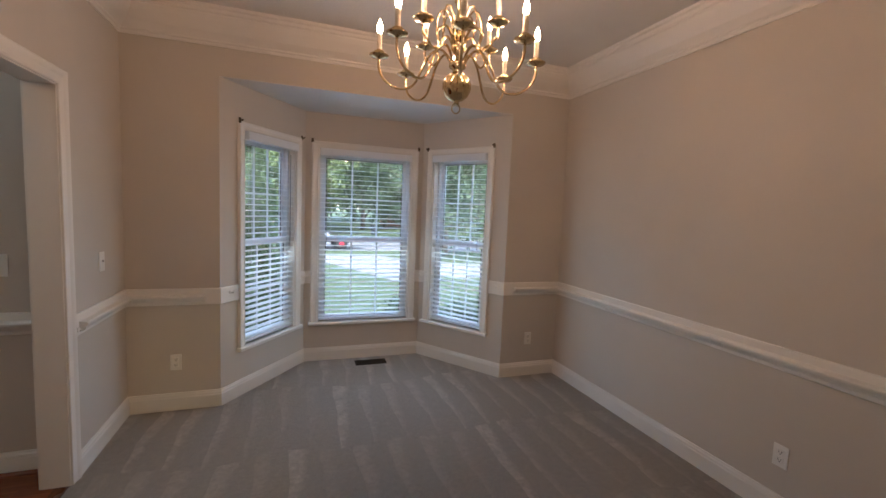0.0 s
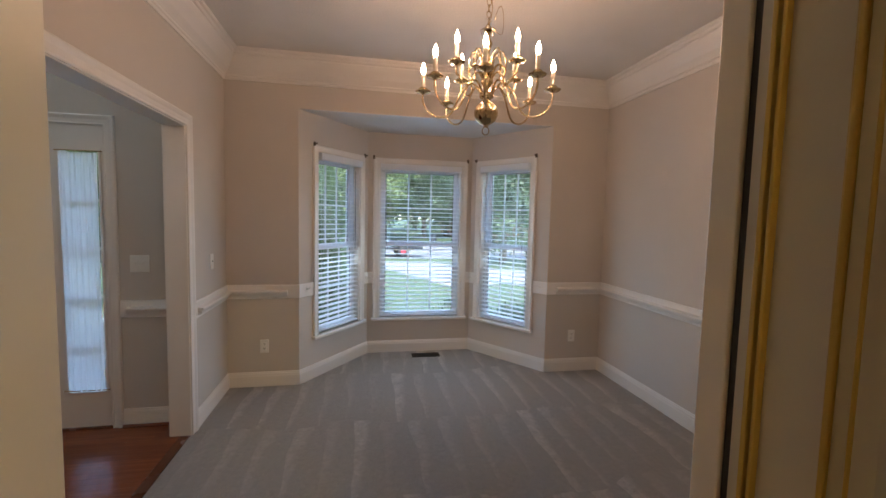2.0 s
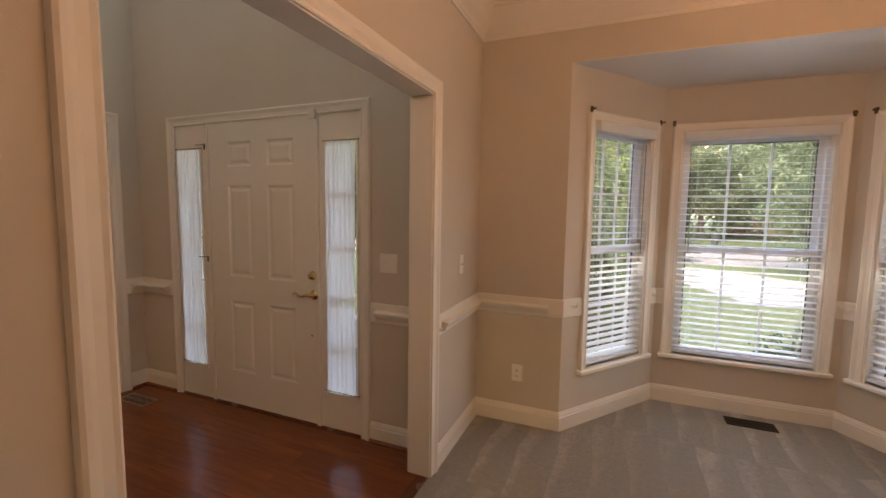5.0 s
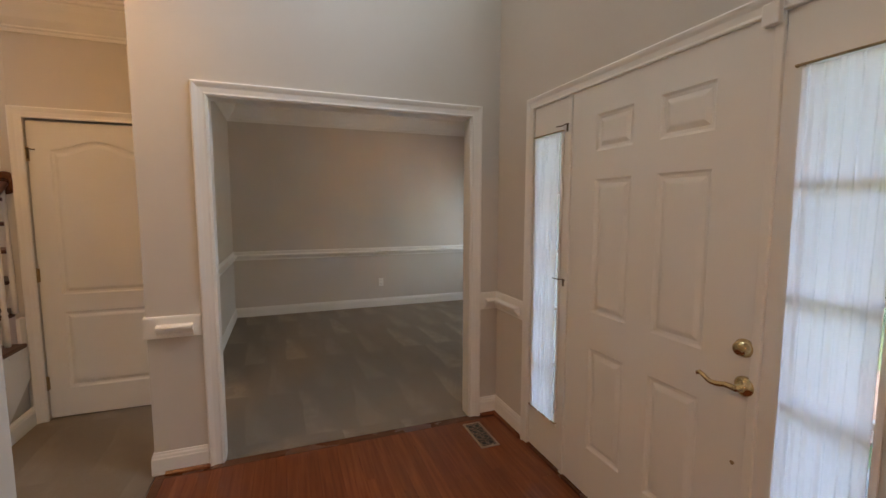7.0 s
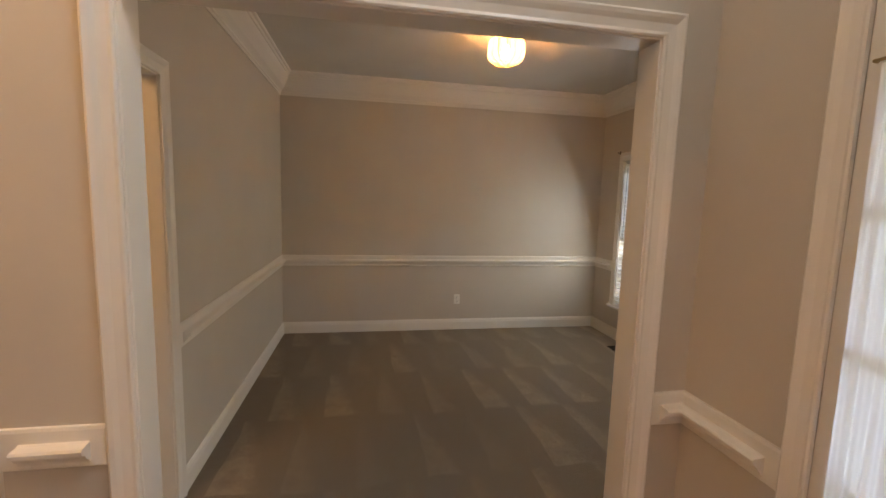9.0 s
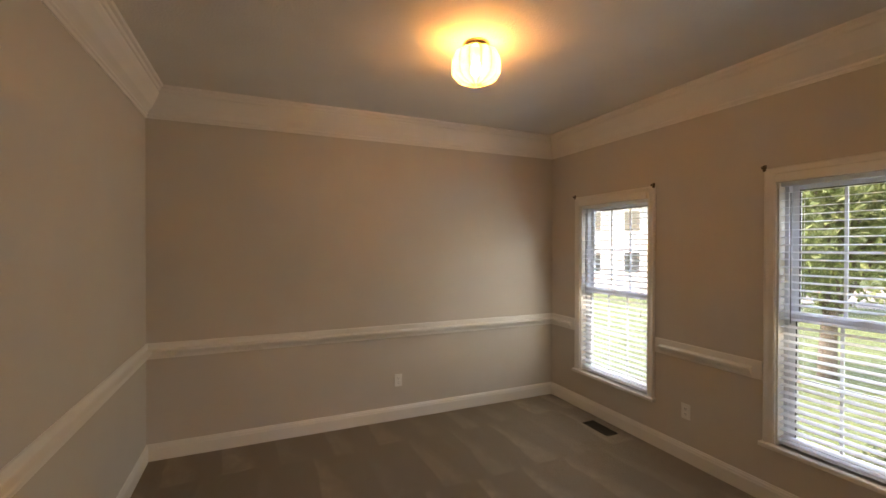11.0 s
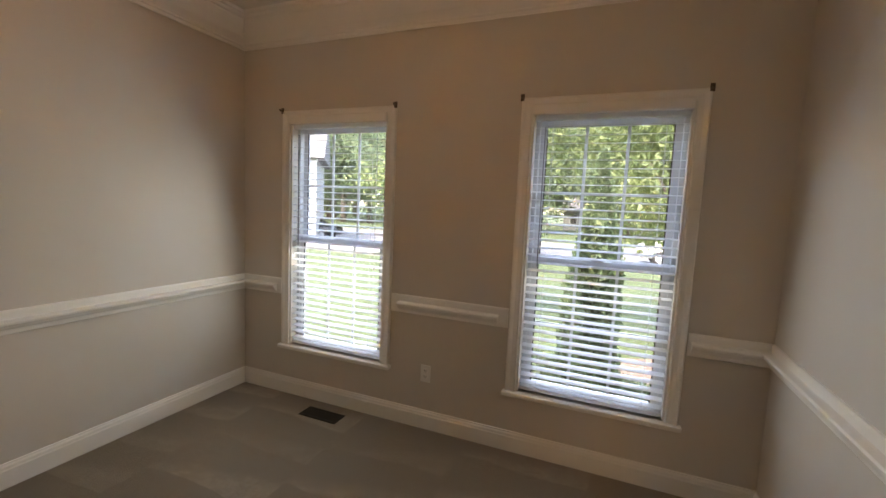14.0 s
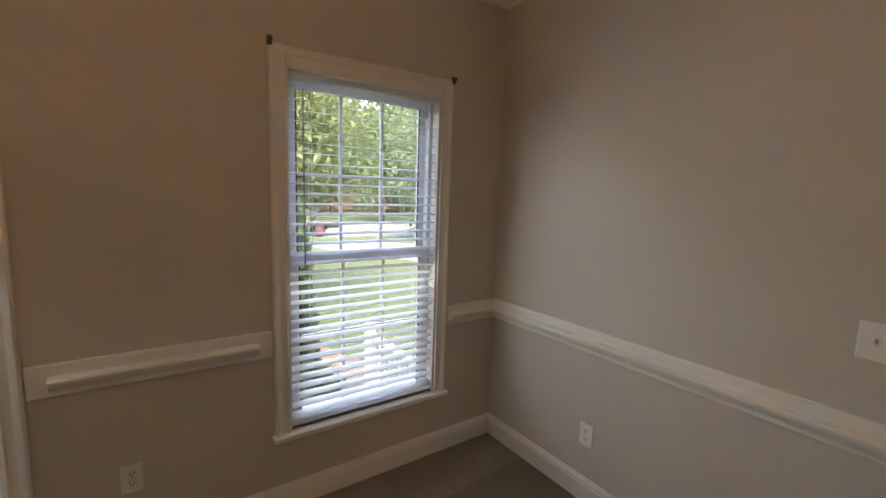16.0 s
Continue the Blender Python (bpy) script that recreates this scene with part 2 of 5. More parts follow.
BARK = ground_material("tree_bark", (0.07, 0.055, 0.042), (0.16, 0.13, 0.105), 9.0)


def leaf_material(name, dark, light):
    """Thin leaves: each one its own green, and half of the light passes through."""
    m = material(name, dark, 0.55)
    n = Nodes(m)
    geo = n.t.nodes.new("ShaderNodeNewGeometry")
    c = n.ramp(geo.outputs["Random Per Island"], [(0.1, dark), (0.9, light)])
    n.colour(c)
    tl, mx = n.t.nodes.new("ShaderNodeBsdfTranslucent"), n.t.nodes.new("ShaderNodeMixShader")
    n.link(c, tl.inputs[0])
    mx.inputs[0].default_value = 0.45
    n.link(n.b.outputs[0], mx.inputs[1])
    n.link(tl.outputs[0], mx.inputs[2])
    n.link(mx.outputs[0], n.t.nodes["Material Output"].inputs["Surface"])
    return m


LEAF = leaf_material("broad_leaves", (0.090, 0.135, 0.070), (0.190, 0.245, 0.140))
LEAF_YELLOW = leaf_material("yellowing_leaves", (0.115, 0.160, 0.058), (0.24, 0.29, 0.130))
CONIFER = leaf_material("evergreen_sprays", (0.14, 0.20, 0.10), (0.28, 0.36, 0.19))
SIDING = painted("white_house_siding", (0.36, 0.37, 0.38), 0.6, 0.1, 0.04)
BRICK = ground_material("house_brick", (0.26, 0.13, 0.09), (0.36, 0.19, 0.14), 20.0, 0.85)
SHINGLE = ground_material("grey_roof_shingle", (0.10, 0.10, 0.105), (0.17, 0.17, 0.17), 10.0)
CAR_BLACK = material("black_car_paint", (0.02, 0.022, 0.026), 0.2)
CAR_WHITE = material("white_car_paint", (0.62, 0.63, 0.64), 0.25)
RUBBER = material("black_rubber", (0.025, 0.025, 0.026), 0.8)
RED = material("red_painted_hub", (0.55, 0.03, 0.05), 0.4)
CAR_GLASS = material("dark_car_glass", (0.03, 0.035, 0.04), 0.08)
BIN_GREY = material("dark_bin_plastic", (0.06, 0.065, 0.075), 0.5)

# ---- building tools ----
def link_mesh(name, bm, mat):
    bmesh.ops.recalc_face_normals(bm, faces=bm.faces)
    me = bpy.data.meshes.new(name)
    bm.to_mesh(me)
    bm.free()
    me.materials.append(mat)
    return new(name, me)


def part(name, bm, mat, parent, label="", smooth=False):
    ob = link_mesh(name, bm, mat)
    if smooth:
        for p in ob.data.polygons:
            p.use_smooth = True
    ob.parent = parent
    if label:
        tagged(ob, label)
    return ob


def share(name, me, parent, m):
    """One more piece on a mesh that exists already."""
    ob = new(name, me)
    ob.parent = parent
    ob.matrix_basis = m
    return ob


def thing(name, label, category, m=None, group="", kind=""):
    ob = new(name)
    ob.empty_display_size = 0.1
    if m is not None:
        ob.matrix_world = m
    return tagged(ob, label, category, group, kind)


def structure(name, bm, mat, label, category, smooth=False):
    ob = link_mesh(name, bm, mat)
    if smooth:
        for p in ob.data.polygons:
            p.use_smooth = True
    return tagged(ob, label, category, kind="structure")


def box(x0, x1, y0, y1, z0, z1, bm=None, bevel=0.0):
    own = bmesh.new()
    bmesh.ops.create_cube(own, size=1)
    for v in own.verts:
        v.co = Vector((x0 + (v.co.x + .5) * (x1 - x0), y0 + (v.co.y + .5) * (y1 - y0), z0 + (v.co.z + .5) * (z1 - z0)))
    if bevel:
        bmesh.ops.bevel(own, geom=own.edges[:], offset=bevel, segments=2, affect='EDGES', profile=0.5)
    if bm is None:
        return own
    return merged(bm, own)


def merged(bm, own):
    vs = [bm.verts.new(v.co) for v in own.verts]
    own.verts.index_update()
    for f in own.faces:
        bm.faces.new([vs[v.index] for v in f.verts])
    own.free()
    return bm


def lathe(profile, sides=20, bm=None, at=(0, 0, 0), axis="z", flutes=0.0):
    """A turned shape from (radius, height) pairs; flutes: how deep it is ribbed, as a share of its radius."""
    bm = bm or bmesh.new()
    rings = []
    for r, h in profile:
        ring = []
        for i in range(sides):
            a = 2 * math.pi * i / sides
            k = r * (1 - (flutes if i % 2 else 0))
            c = (k * math.cos(a), k * math.sin(a), h)
            c = c if axis == "z" else (c[0], c[2], c[1]) if axis == "y" else (c[2], c[0], c[1])
            ring.append(bm.verts.new(Vector(c) + Vector(at)))
        rings.append(ring)
    for a, b in zip(rings, rings[1:]):
        for i in range(sides):
            bm.faces.new((a[i], a[(i + 1) % sides], b[(i + 1) % sides], b[i]))
    for ring in (rings[0], rings[-1]):
        bm.faces.new(ring)
    return bm


def tube(points, radius, sides=8, bm=None, closed=False):
    bm = bm or bmesh.new()
    pts = [Vector(p) for p in points]
    rings, n = [], len(pts)
    side = None
    for i, p in enumerate(pts):
        a, b = (pts[i - 1], pts[(i + 1) % n]) if closed else (pts[max(i - 1, 0)], pts[min(i + 1, n - 1)])
        d = (b - a).normalized()
        if side is None:
            side = d.orthogonal().normalized()
        side = (side - d * side.dot(d)).normalized()
        up = d.cross(side)
        r = radius(i / (n - 1)) if callable(radius) else radius
        rings.append([bm.verts.new(p + r * (math.cos(2 * math.pi * k / sides) * side + math.sin(2 * math.pi * k / sides) * up)) for k in range(sides)])
    for a, b in list(zip(rings, rings[1:])) + ([(rings[-1], rings[0])] if closed else []):
        for k in range(sides):
            bm.faces.new((a[k], a[(k + 1) % sides], b[(k + 1) % sides], b[k]))
    if not closed:
        bm.faces.new(rings[0]), bm.faces.new(rings[-1])
    return bm


def sweep(profile, path, closed=False, bm=None):
    """A moulding: (depth into the room, height) pairs swept along a plan line with the room on its left, mitred."""
    bm = bm or bmesh.new()
    pts = [Vector(p) for p in path]
    n, rows = len(pts), []
    for i, p in enumerate(pts):
        a = (p - pts[i - 1]).normalized() if closed or i else None
        b = (pts[(i + 1) % n] - p).normalized() if closed or i < n - 1 else None
        na, nb = (Vector((-d.y, d.x)) if d else None for d in (a, b))
        if na and nb:
            m = (na + nb).normalized()
            m = m / max(0.2, m.dot(na))
        else:
            m = na or nb
        rows.append([bm.verts.new((p.x + m.x * d, p.y + m.y * d, z)) for d, z in profile])
    for a, b in list(zip(rows, rows[1:])) + ([(rows[-1], rows[0])] if closed else []):
        for j in range(len(profile) - 1):
            bm.faces.new((a[j], a[j + 1], b[j + 1], b[j]))
    if not closed:
        bm.faces.new(rows[0]), bm.faces.new(rows[-1])
    return bm


def wall(name, p, q, z0, z1, thick, holes=(), label="", mat=None):
    """A wall whose room face runs from p to q with the room on the left, cut through by holes (u0, u1, z0, z1)."""
    p, q = Vector(p), Vector(q)
    d = (q - p).normalized()
    n, length = Vector((-d.y, d.x)), (q - p).length
    us = sorted({0.0, length, *(h[0] for h in holes), *(h[1] for h in holes)})
    zs = sorted({z0, z1, *(h[2] for h in holes), *(h[3] for h in holes)})
    solid = {(i, j) for i in range(len(us) - 1) for j in range(len(zs) - 1)
             if not any(h[0] - 1e-6 < (us[i] + us[i + 1]) / 2 < h[1] and h[2] - 1e-6 < (zs[j] + zs[j + 1]) / 2 < h[3] for h in holes)}
    bm = bmesh.new()
    made = {}

    def vert(i, j, back):
        key = (i, j, back)
        if key not in made:
            c = p + d * us[i] - n * (thick if back else 0)
            made[key] = bm.verts.new((c.x, c.y, zs[j]))
        return made[key]

    for i, j in solid:
        for back in (0, 1):
            bm.faces.new([vert(a, b, back) for a, b in ((i, j), (i + 1, j), (i + 1, j + 1), (i, j + 1))])
        for near, (a, b) in (((i - 1, j), ((i, j), (i, j + 1))), ((i + 1, j), ((i + 1, j), (i + 1, j + 1))),
                             ((i, j - 1), ((i, j), (i + 1, j))), ((i, j + 1), ((i, j + 1), (i + 1, j + 1)))):
            if near not in solid:
                bm.faces.new((vert(*a, 0), vert(*b, 0), vert(*b, 1), vert(*a, 1)))
    return structure(name, bm, mat or WALL, label or "smooth greige painted drywall wall", "wall")


CASE = [(0, 0), (0, .012), (.006, .015), (.016, .012), (.040, .015), (.054, .021), (.066, .024), (.074, .019), (.076, 0)]


def casing_mesh(p, d, u0, u1, ztop, width=0.076, z0=0.0, bm=None):
    """Door or opening trim round three sides. p: plan origin on the wall face, d: plan direction with the room on its left."""
    bm = bm or bmesh.new()
    p, d = Vector(p), Vector(d).normalized()
    n, k = Vector((-d.y, d.x)), width / 0.076
    rows = []
    for w, out in CASE:
        w *= k
        row = []
        for u, z in ((u0 - w, z0), (u0 - w, ztop + w), (u1 + w, ztop + w), (u1 + w, z0)):
            c = p + d * u + n * out
            row.append(bm.verts.new((c.x, c.y, z)))
        rows.append(row)
    for a, b in zip(rows, rows[1:]):
        for j in range(3):
            bm.faces.new((a[j], a[j + 1], b[j + 1], b[j]))
    for j in (0, 3):
        bm.faces.new([r[j] for r in rows])
    return bm


def jamb_mesh(p, d, u0, u1, ztop, thick, board=0.014):
    """The three lining boards inside an opening, a little proud of both wall faces."""
    p, d = Vector(p), Vector(d).normalized()
    n = Vector((-d.y, d.x))
    bm = bmesh.new()
    for a, b, z0, z1 in ((u0, u0 + board, 0, ztop - board), (u1 - board, u1, 0, ztop - board), (u0, u1, ztop - board, ztop)):
        own = box(a, b, -thick - 0.003, 0.003, z0, z1, bevel=0.0015)
        for v in own.verts:
            c = p + d * v.co.x + n * v.co.y
            v.co = (c.x, c.y, v.co.z)
        merged(bm, own)
    return bm


def slab(points, z0, z1):
    bm = bmesh.new()
    lo = [bm.verts.new((x, y, z0)) for x, y in points]
    hi = [bm.verts.new((x, y, z1)) for x, y in points]
    bm.faces.new(lo), bm.faces.new(hi)
    for i in range(len(points)):
        j = (i + 1) % len(points)
        bm.faces.new((lo[i], lo[j], hi[j], hi[i]))
    return bm


def along(a, b, u):
    a, b = Vector(a), Vector(b)
    c = a + (b - a).normalized() * u
    return (c.x, c.y)


def plan_pose(p, d, z=0.0):
    """A pose on a wall: local x along d, local y into the room, on the left of d."""
    d = Vector(d).normalized()
    return Matrix.Translation((p[0], p[1], z)) @ Matrix.Rotation(math.atan2(d.y, d.x), 4, 'Z')

# ---- the house: plan ----
CEIL, TALL = 2.79, 5.2
BAY = [(2.58, 3.29), (2.01, 4.095), (0.873, 4.095), (0.28, 3.29)]
WIN_TOP, WIN_SILL = 2.045, 0.385
W_SIDE, W_MID, W_LIVING = 0.755, 1.03, 0.935   # casing to casing
REVEAL = 0.065


def bay_hole(centre, width):
    return (centre - width / 2 + REVEAL, centre + width / 2 - REVEAL, WIN_SILL, WIN_TOP)


R_MID, C_MID, L_MID = 0.535, 0.565, 0.455   # window centres along the bay's three walls
wall("wall_dining_north", (3.27, 3.29), (-0.30, 3.29), 0, CEIL, 0.12, [(0.69, 2.99, -0.01, 2.375)])
wall("wall_dining_east", (3.15, -0.31), (3.15, 3.29), 0, CEIL, 0.12)
wall("wall_dining_south", (-0.30, -0.19), (3.15, -0.19), 0, CEIL, 0.12, [(0.898, 1.431, -0.01, 2.05)])
wall("wall_dining_west", (-0.30, 3.41), (-0.30, -0.31), 0, TALL, 0.12, [(0.91, 2.425, -0.01, 2.043)])
wall("wall_bay_right", BAY[0], along(BAY[0], BAY[1], 1.07), 0, 2.5, 0.14, [bay_hole(R_MID, W_SIDE)])
wall("wall_bay_middle", (2.09, 4.095), (0.79, 4.095), 0, 2.5, 0.14, [bay_hole(C_MID + 0.08, W_MID)])
wall("wall_bay_left", along(BAY[2], BAY[3], -0.085), BAY[3], 0, 2.5, 0.14, [bay_hole(L_MID + 0.085, W_SIDE)])
wall("wall_foyer_north", (-0.42, 2.685), (-2.93, 2.685), 0, TALL, 0.14, [(0.435, 2.075, -0.01, 2.055), (0.75, 1.75, 3.25, 4.65)])
wall("wall_foyer_west", (-2.93, 4.515), (-2.93, 0.590), 0, TALL, 0.10, [(2.033, 3.594, -0.01, 2.068)])
wall("wall_living_north", (-3.03, 4.375), (-6.585, 4.375), 0, CEIL, 0.14,
     [(0.4355, 1.2405, WIN_SILL, WIN_TOP), (2.1805, 2.9855, WIN_SILL, WIN_TOP)])
wall("wall_living_west", (-6.465, 4.375), (-6.465, 0.590), 0, CEIL, 0.12)
wall("wall_living_south", (-6.465, 0.650), (-3.028, 0.650), 0, CEIL, 0.060, [(2.675, 3.345, -0.01, 2.05)])
wall("wall_foyer_south", (-1.32, 0.80), (-0.42, 0.80), 0, TALL, 0.12)
wall("wall_foyer_gallery", (-3.03, 0.650), (-1.32, 0.650), CEIL, TALL, 0.09)
wall("wall_hall_west", (-3.87, 0.590), (-3.87, -0.33), 0, CEIL, 0.12, [(0.095, 0.855, -0.01, 2.045)])
wall("wall_hall_east", (-1.32, -1.37), (-1.32, 0.68), 0, CEIL, 0.12)
wall("wall_stair_south", (-6.92, -1.25), (-1.32, -1.25), 0, TALL, 0.12)
wall("wall_stair_north", (-3.872, -0.39), (-6.8, -0.39), 0, TALL, 0.058)
wall("wall_stair_west", (-6.8, -0.30), (-6.8, -1.25), 0, TALL, 0.12)
wall("wall_stair_east_upper", (-3.2, -1.25), (-3.2, -0.3), CEIL, TALL, 0.10)
wall("wall_closet_back", (-4.7, 0.590), (-4.7, -0.33), 0, CEIL, 0.10)
wall("wall_kitchen_west", (-1.20, -0.31), (-1.20, -3.3), 0, CEIL, 0.12)
wall("wall_kitchen_north", (-0.30, -0.312), (-1.32, -0.312), 0, CEIL, 0.10)
wall("wall_kitchen_south", (-1.32, -3.3), (3.27, -3.3), 0, CEIL, 0.12)
wall("wall_kitchen_east", (3.15, -3.3), (3.15, -0.31), 0, CEIL, 0.12)

for nm, pts, z, lab in (
        ("ceiling_dining", [(-0.30, -0.31), (3.27, -0.31), (3.27, 3.41), (-0.30, 3.41)], CEIL, "off-white painted dining room ceiling"),
        ("ceiling_living", [(-6.585, 0.590), (-3.03, 0.590), (-3.03, 4.515), (-6.585, 4.515)], CEIL, "off-white stippled living room ceiling"),
        ("ceiling_hall", [(-4.8, -0.30), (-1.32, -0.30), (-1.32, 0.590), (-4.8, 0.590)], CEIL, "off-white hall ceiling"),
        ("ceiling_kitchen", [(-1.32, -3.42), (3.27, -3.42), (3.27, -0.31), (-1.32, -0.31)], CEIL, "off-white kitchen ceiling"),
        ("ceiling_stairs", [(-3.2, -1.37), (-1.2, -1.37), (-1.2, -0.30), (-3.2, -0.30)], CEIL, "off-white ceiling under the landing"),
        ("ceiling_stairwell", [(-6.92, -1.37), (-3.1, -1.37), (-3.1, -0.25), (-6.92, -0.25)], TALL, "off-white stairwell ceiling"),
        ("ceiling_foyer", [(-3.03, 0.6), (-0.30, 0.6), (-0.30, 2.83), (-3.03, 2.83)], TALL, "off-white tall foyer ceiling")):
    structure(nm, slab(pts, z, z + 0.1), CEILING, lab, "ceiling")
bay_top = [(2.58, 3.2925), (2.74, 3.41), (2.12, 4.235), (0.76, 4.235), (0.12, 3.41), (0.28, 3.2925)]
structure("ceiling_bay", slab(bay_top, 2.371, 2.5), painted("bay_soffit_paint", (0.70, 0.69, 0.67), 0.7), "smooth white soffit over the bay window", "ceiling")

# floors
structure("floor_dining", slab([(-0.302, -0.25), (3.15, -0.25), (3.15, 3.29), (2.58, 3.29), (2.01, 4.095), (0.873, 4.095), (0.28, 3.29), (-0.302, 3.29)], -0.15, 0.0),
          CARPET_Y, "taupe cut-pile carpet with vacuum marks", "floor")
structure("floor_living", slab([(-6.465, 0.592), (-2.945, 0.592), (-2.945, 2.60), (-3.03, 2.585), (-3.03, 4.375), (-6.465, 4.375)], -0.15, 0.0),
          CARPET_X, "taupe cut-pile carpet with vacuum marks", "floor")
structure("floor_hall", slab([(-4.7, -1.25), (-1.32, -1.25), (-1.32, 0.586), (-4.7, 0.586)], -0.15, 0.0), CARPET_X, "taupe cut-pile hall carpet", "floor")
structure("floor_kitchen", slab([(-1.2, -3.3), (3.15, -3.3), (3.15, -0.254), (-1.2, -0.254)], -0.15, -0.004), FLOOR_WOOD, "reddish oak kitchen floor", "floor")
foyer_floor = structure("floor_foyer", slab([(-2.946, 0.590), (-0.300, 0.590), (-0.300, 2.685), (-2.946, 2.685)], -0.15, -0.010), FLOOR_WOOD_Y, "reddish-brown oak strip floor, satin varnish", "floor")
structure("ground_under_house", slab([(-6.9, -3.5), (3.3, -3.5), (3.3, 3.3), (-0.4, 3.3), (-0.4, 2.83), (-2.95, 2.83), (-2.95, 4.515), (-6.9, 4.515)], -1.0, -0.151), BRICK, "brick house foundation", "foundation")
structure("bay_foundation", slab(bay_top, -1.0, -0.151), BRICK, "brick foundation under the bay", "foundation")

# ---- mouldings ----
CROWN = [(0, 2.567), (.010, 2.567), (.012, 2.584), (.020, 2.591), (.020, 2.602), (.031, 2.615), (.056, 2.640), (.092, 2.702), (.104, 2.730), (.104, 2.742),
         (.114, 2.749), (.119, 2.766), (.134, 2.773), (.138, 2.7905), (0, 2.7905)]
BASE = [(0, 0.0), (.016, 0.0), (.016, .090), (.013, .096), (.012, .108), (.007, .116), (.006, .124), (0, .126)]
BOARD = [(0, .765), (.010, .765), (.013, .769), (.013, .874), (.010, .883), (0, .884)]
NOSE = [(.012, .784), (.020, .784), (.022, .792), (.032, .800), (.038, .812), (.050, .818), (.052, .830), (.046, .836), (.020, .838), (.012, .842)]
SHOE = [(0, 0.0), (.020, 0.0), (.018, .010), (.008, .018), (0, .019)]


def moulding(name, profile, paths, label, category, mat=None, closed=False):
    for path in paths:
        structure(name, sweep(profile, path, closed), mat or TRIM, label, category)


DIN = [(3.15, -0.19), (3.15, 3.29), (-0.30, 3.29), (-0.30, -0.19)]
LIV = [(-3.03, 0.650), (-3.03, 4.375), (-6.465, 4.375), (-6.465, 0.650)]
moulding("crown_moulding", CROWN, [DIN, LIV], "wide stepped white crown moulding", "moulding", closed=True)
moulding("crown_moulding", CROWN, [[(-2.94, 0.590), (-3.87, 0.590), (-3.87, -0.33)]], "white hall crown moulding", "moulding")


def bay_span(i, u0, u1):
    return along(BAY[i], BAY[i + 1], u0), along(BAY[i], BAY[i + 1], u1)


r0, r1 = R_MID - W_SIDE / 2, R_MID + W_SIDE / 2
c0, c1 = C_MID - W_MID / 2, C_MID + W_MID / 2
l0, l1 = L_MID - W_SIDE / 2, L_MID + W_SIDE / 2
moulding("baseboard", BASE, [
    [(1.200, -0.19), (3.15, -0.19), (3.15, 3.29), *BAY, (-0.30, 3.29), (-0.30, 2.577)],
    [(-0.30, 0.908), (-0.30, -0.19), (0.529, -0.19)],
    [(-3.03, 2.555), (-3.03, 4.375), (-6.465, 4.375), (-6.465, 0.650), (-3.868, 0.650)],
    [(-2.557, 2.685), (-2.93, 2.685), (-2.93, 2.552)], [(-0.42, 2.578), (-0.42, 2.685), (-0.788, 2.685)],
    [(-2.93, 0.850), (-2.93, 0.590), (-3.03, 0.590)], [(-1.32, 0.60), (-1.32, 0.80), (-0.42, 0.80), (-0.42, 0.908)],
    [(-3.90, 0.590), (-3.87, 0.590), (-3.87, 0.586)],
], "white painted baseboard with a moulded top", "baseboard")
moulding("chair_rail", BOARD, [
    [(1.200, -0.19), (3.15, -0.19), (3.15, 3.29), BAY[0], bay_span(0, 0, r0)[1]],
    [bay_span(0, r1, 0)[0], BAY[1], bay_span(1, 0, c0)[1]],
    [bay_span(1, c1, 0)[0], BAY[2], bay_span(2, 0, l0)[1]],
    [bay_span(2, l1, 0)[0], BAY[3], (-0.30, 3.29), (-0.30, 2.577)],
    [(-0.30, 0.908), (-0.30, -0.19), (0.529, -0.19)],
    [(-3.03, 2.555), (-3.03, 4.375), (-3.394, 4.375)], [(-4.342, 4.375), (-5.139, 4.375)], [(-6.087, 4.375), (-6.465, 4.375), (-6.465, 0.650), (-3.868, 0.650)],
    [(-2.557, 2.685), (-2.93, 2.685), (-2.93, 2.552)], [(-0.42, 2.578), (-0.42, 2.685), (-0.788, 2.685)],
    [(-2.93, 0.850), (-2.93, 0.590), (-3.03, 0.590)], [(-1.32, 0.60), (-1.32, 0.80), (-0.42, 0.80), (-0.42, 0.908)],
], "white painted chair rail backing board", "chair rail")
moulding("chair_rail_nose", NOSE, [
    [(1.24, -0.19), (3.15, -0.19), (3.15, 3.29), (2.67, 3.29)],
    [(0.19, 3.29), (-0.30, 3.29), (-0.30, 2.61)], [(-0.30, 0.875), (-0.30, -0.19), (0.492, -0.19)],
    [(-3.03, 2.585), (-3.03, 4.375), (-3.38, 4.375)], [(-4.40, 4.375), (-5.08, 4.375)], [(-6.13, 4.375), (-6.465, 4.375), (-6.465, 0.650), (-3.90, 0.650)],
    [(-2.60, 2.685), (-2.93, 2.685), (-2.93, 2.585)], [(-0.42, 2.60), (-0.42, 2.685), (-0.74, 2.685)],
    [(-2.93, 0.812), (-2.93, 0.64)], [(-1.29, 0.80), (-0.42, 0.80), (-0.42, 0.875)],
], "projecting moulded nose of the chair rail", "chair rail")
moulding("shoe_moulding", SHOE, [
    [(-2.557, 2.669), (-2.914, 2.669), (-2.914, 2.555)], [(-0.436, 2.58), (-0.436, 2.669), (-0.788, 2.669)], [(-2.914, 0.862), (-2.914, 0.64)],
    [(-1.30, 0.816), (-0.436, 0.816), (-0.436, 0.89)],
], "reddish oak shoe moulding", "moulding", FLOOR_WOOD)

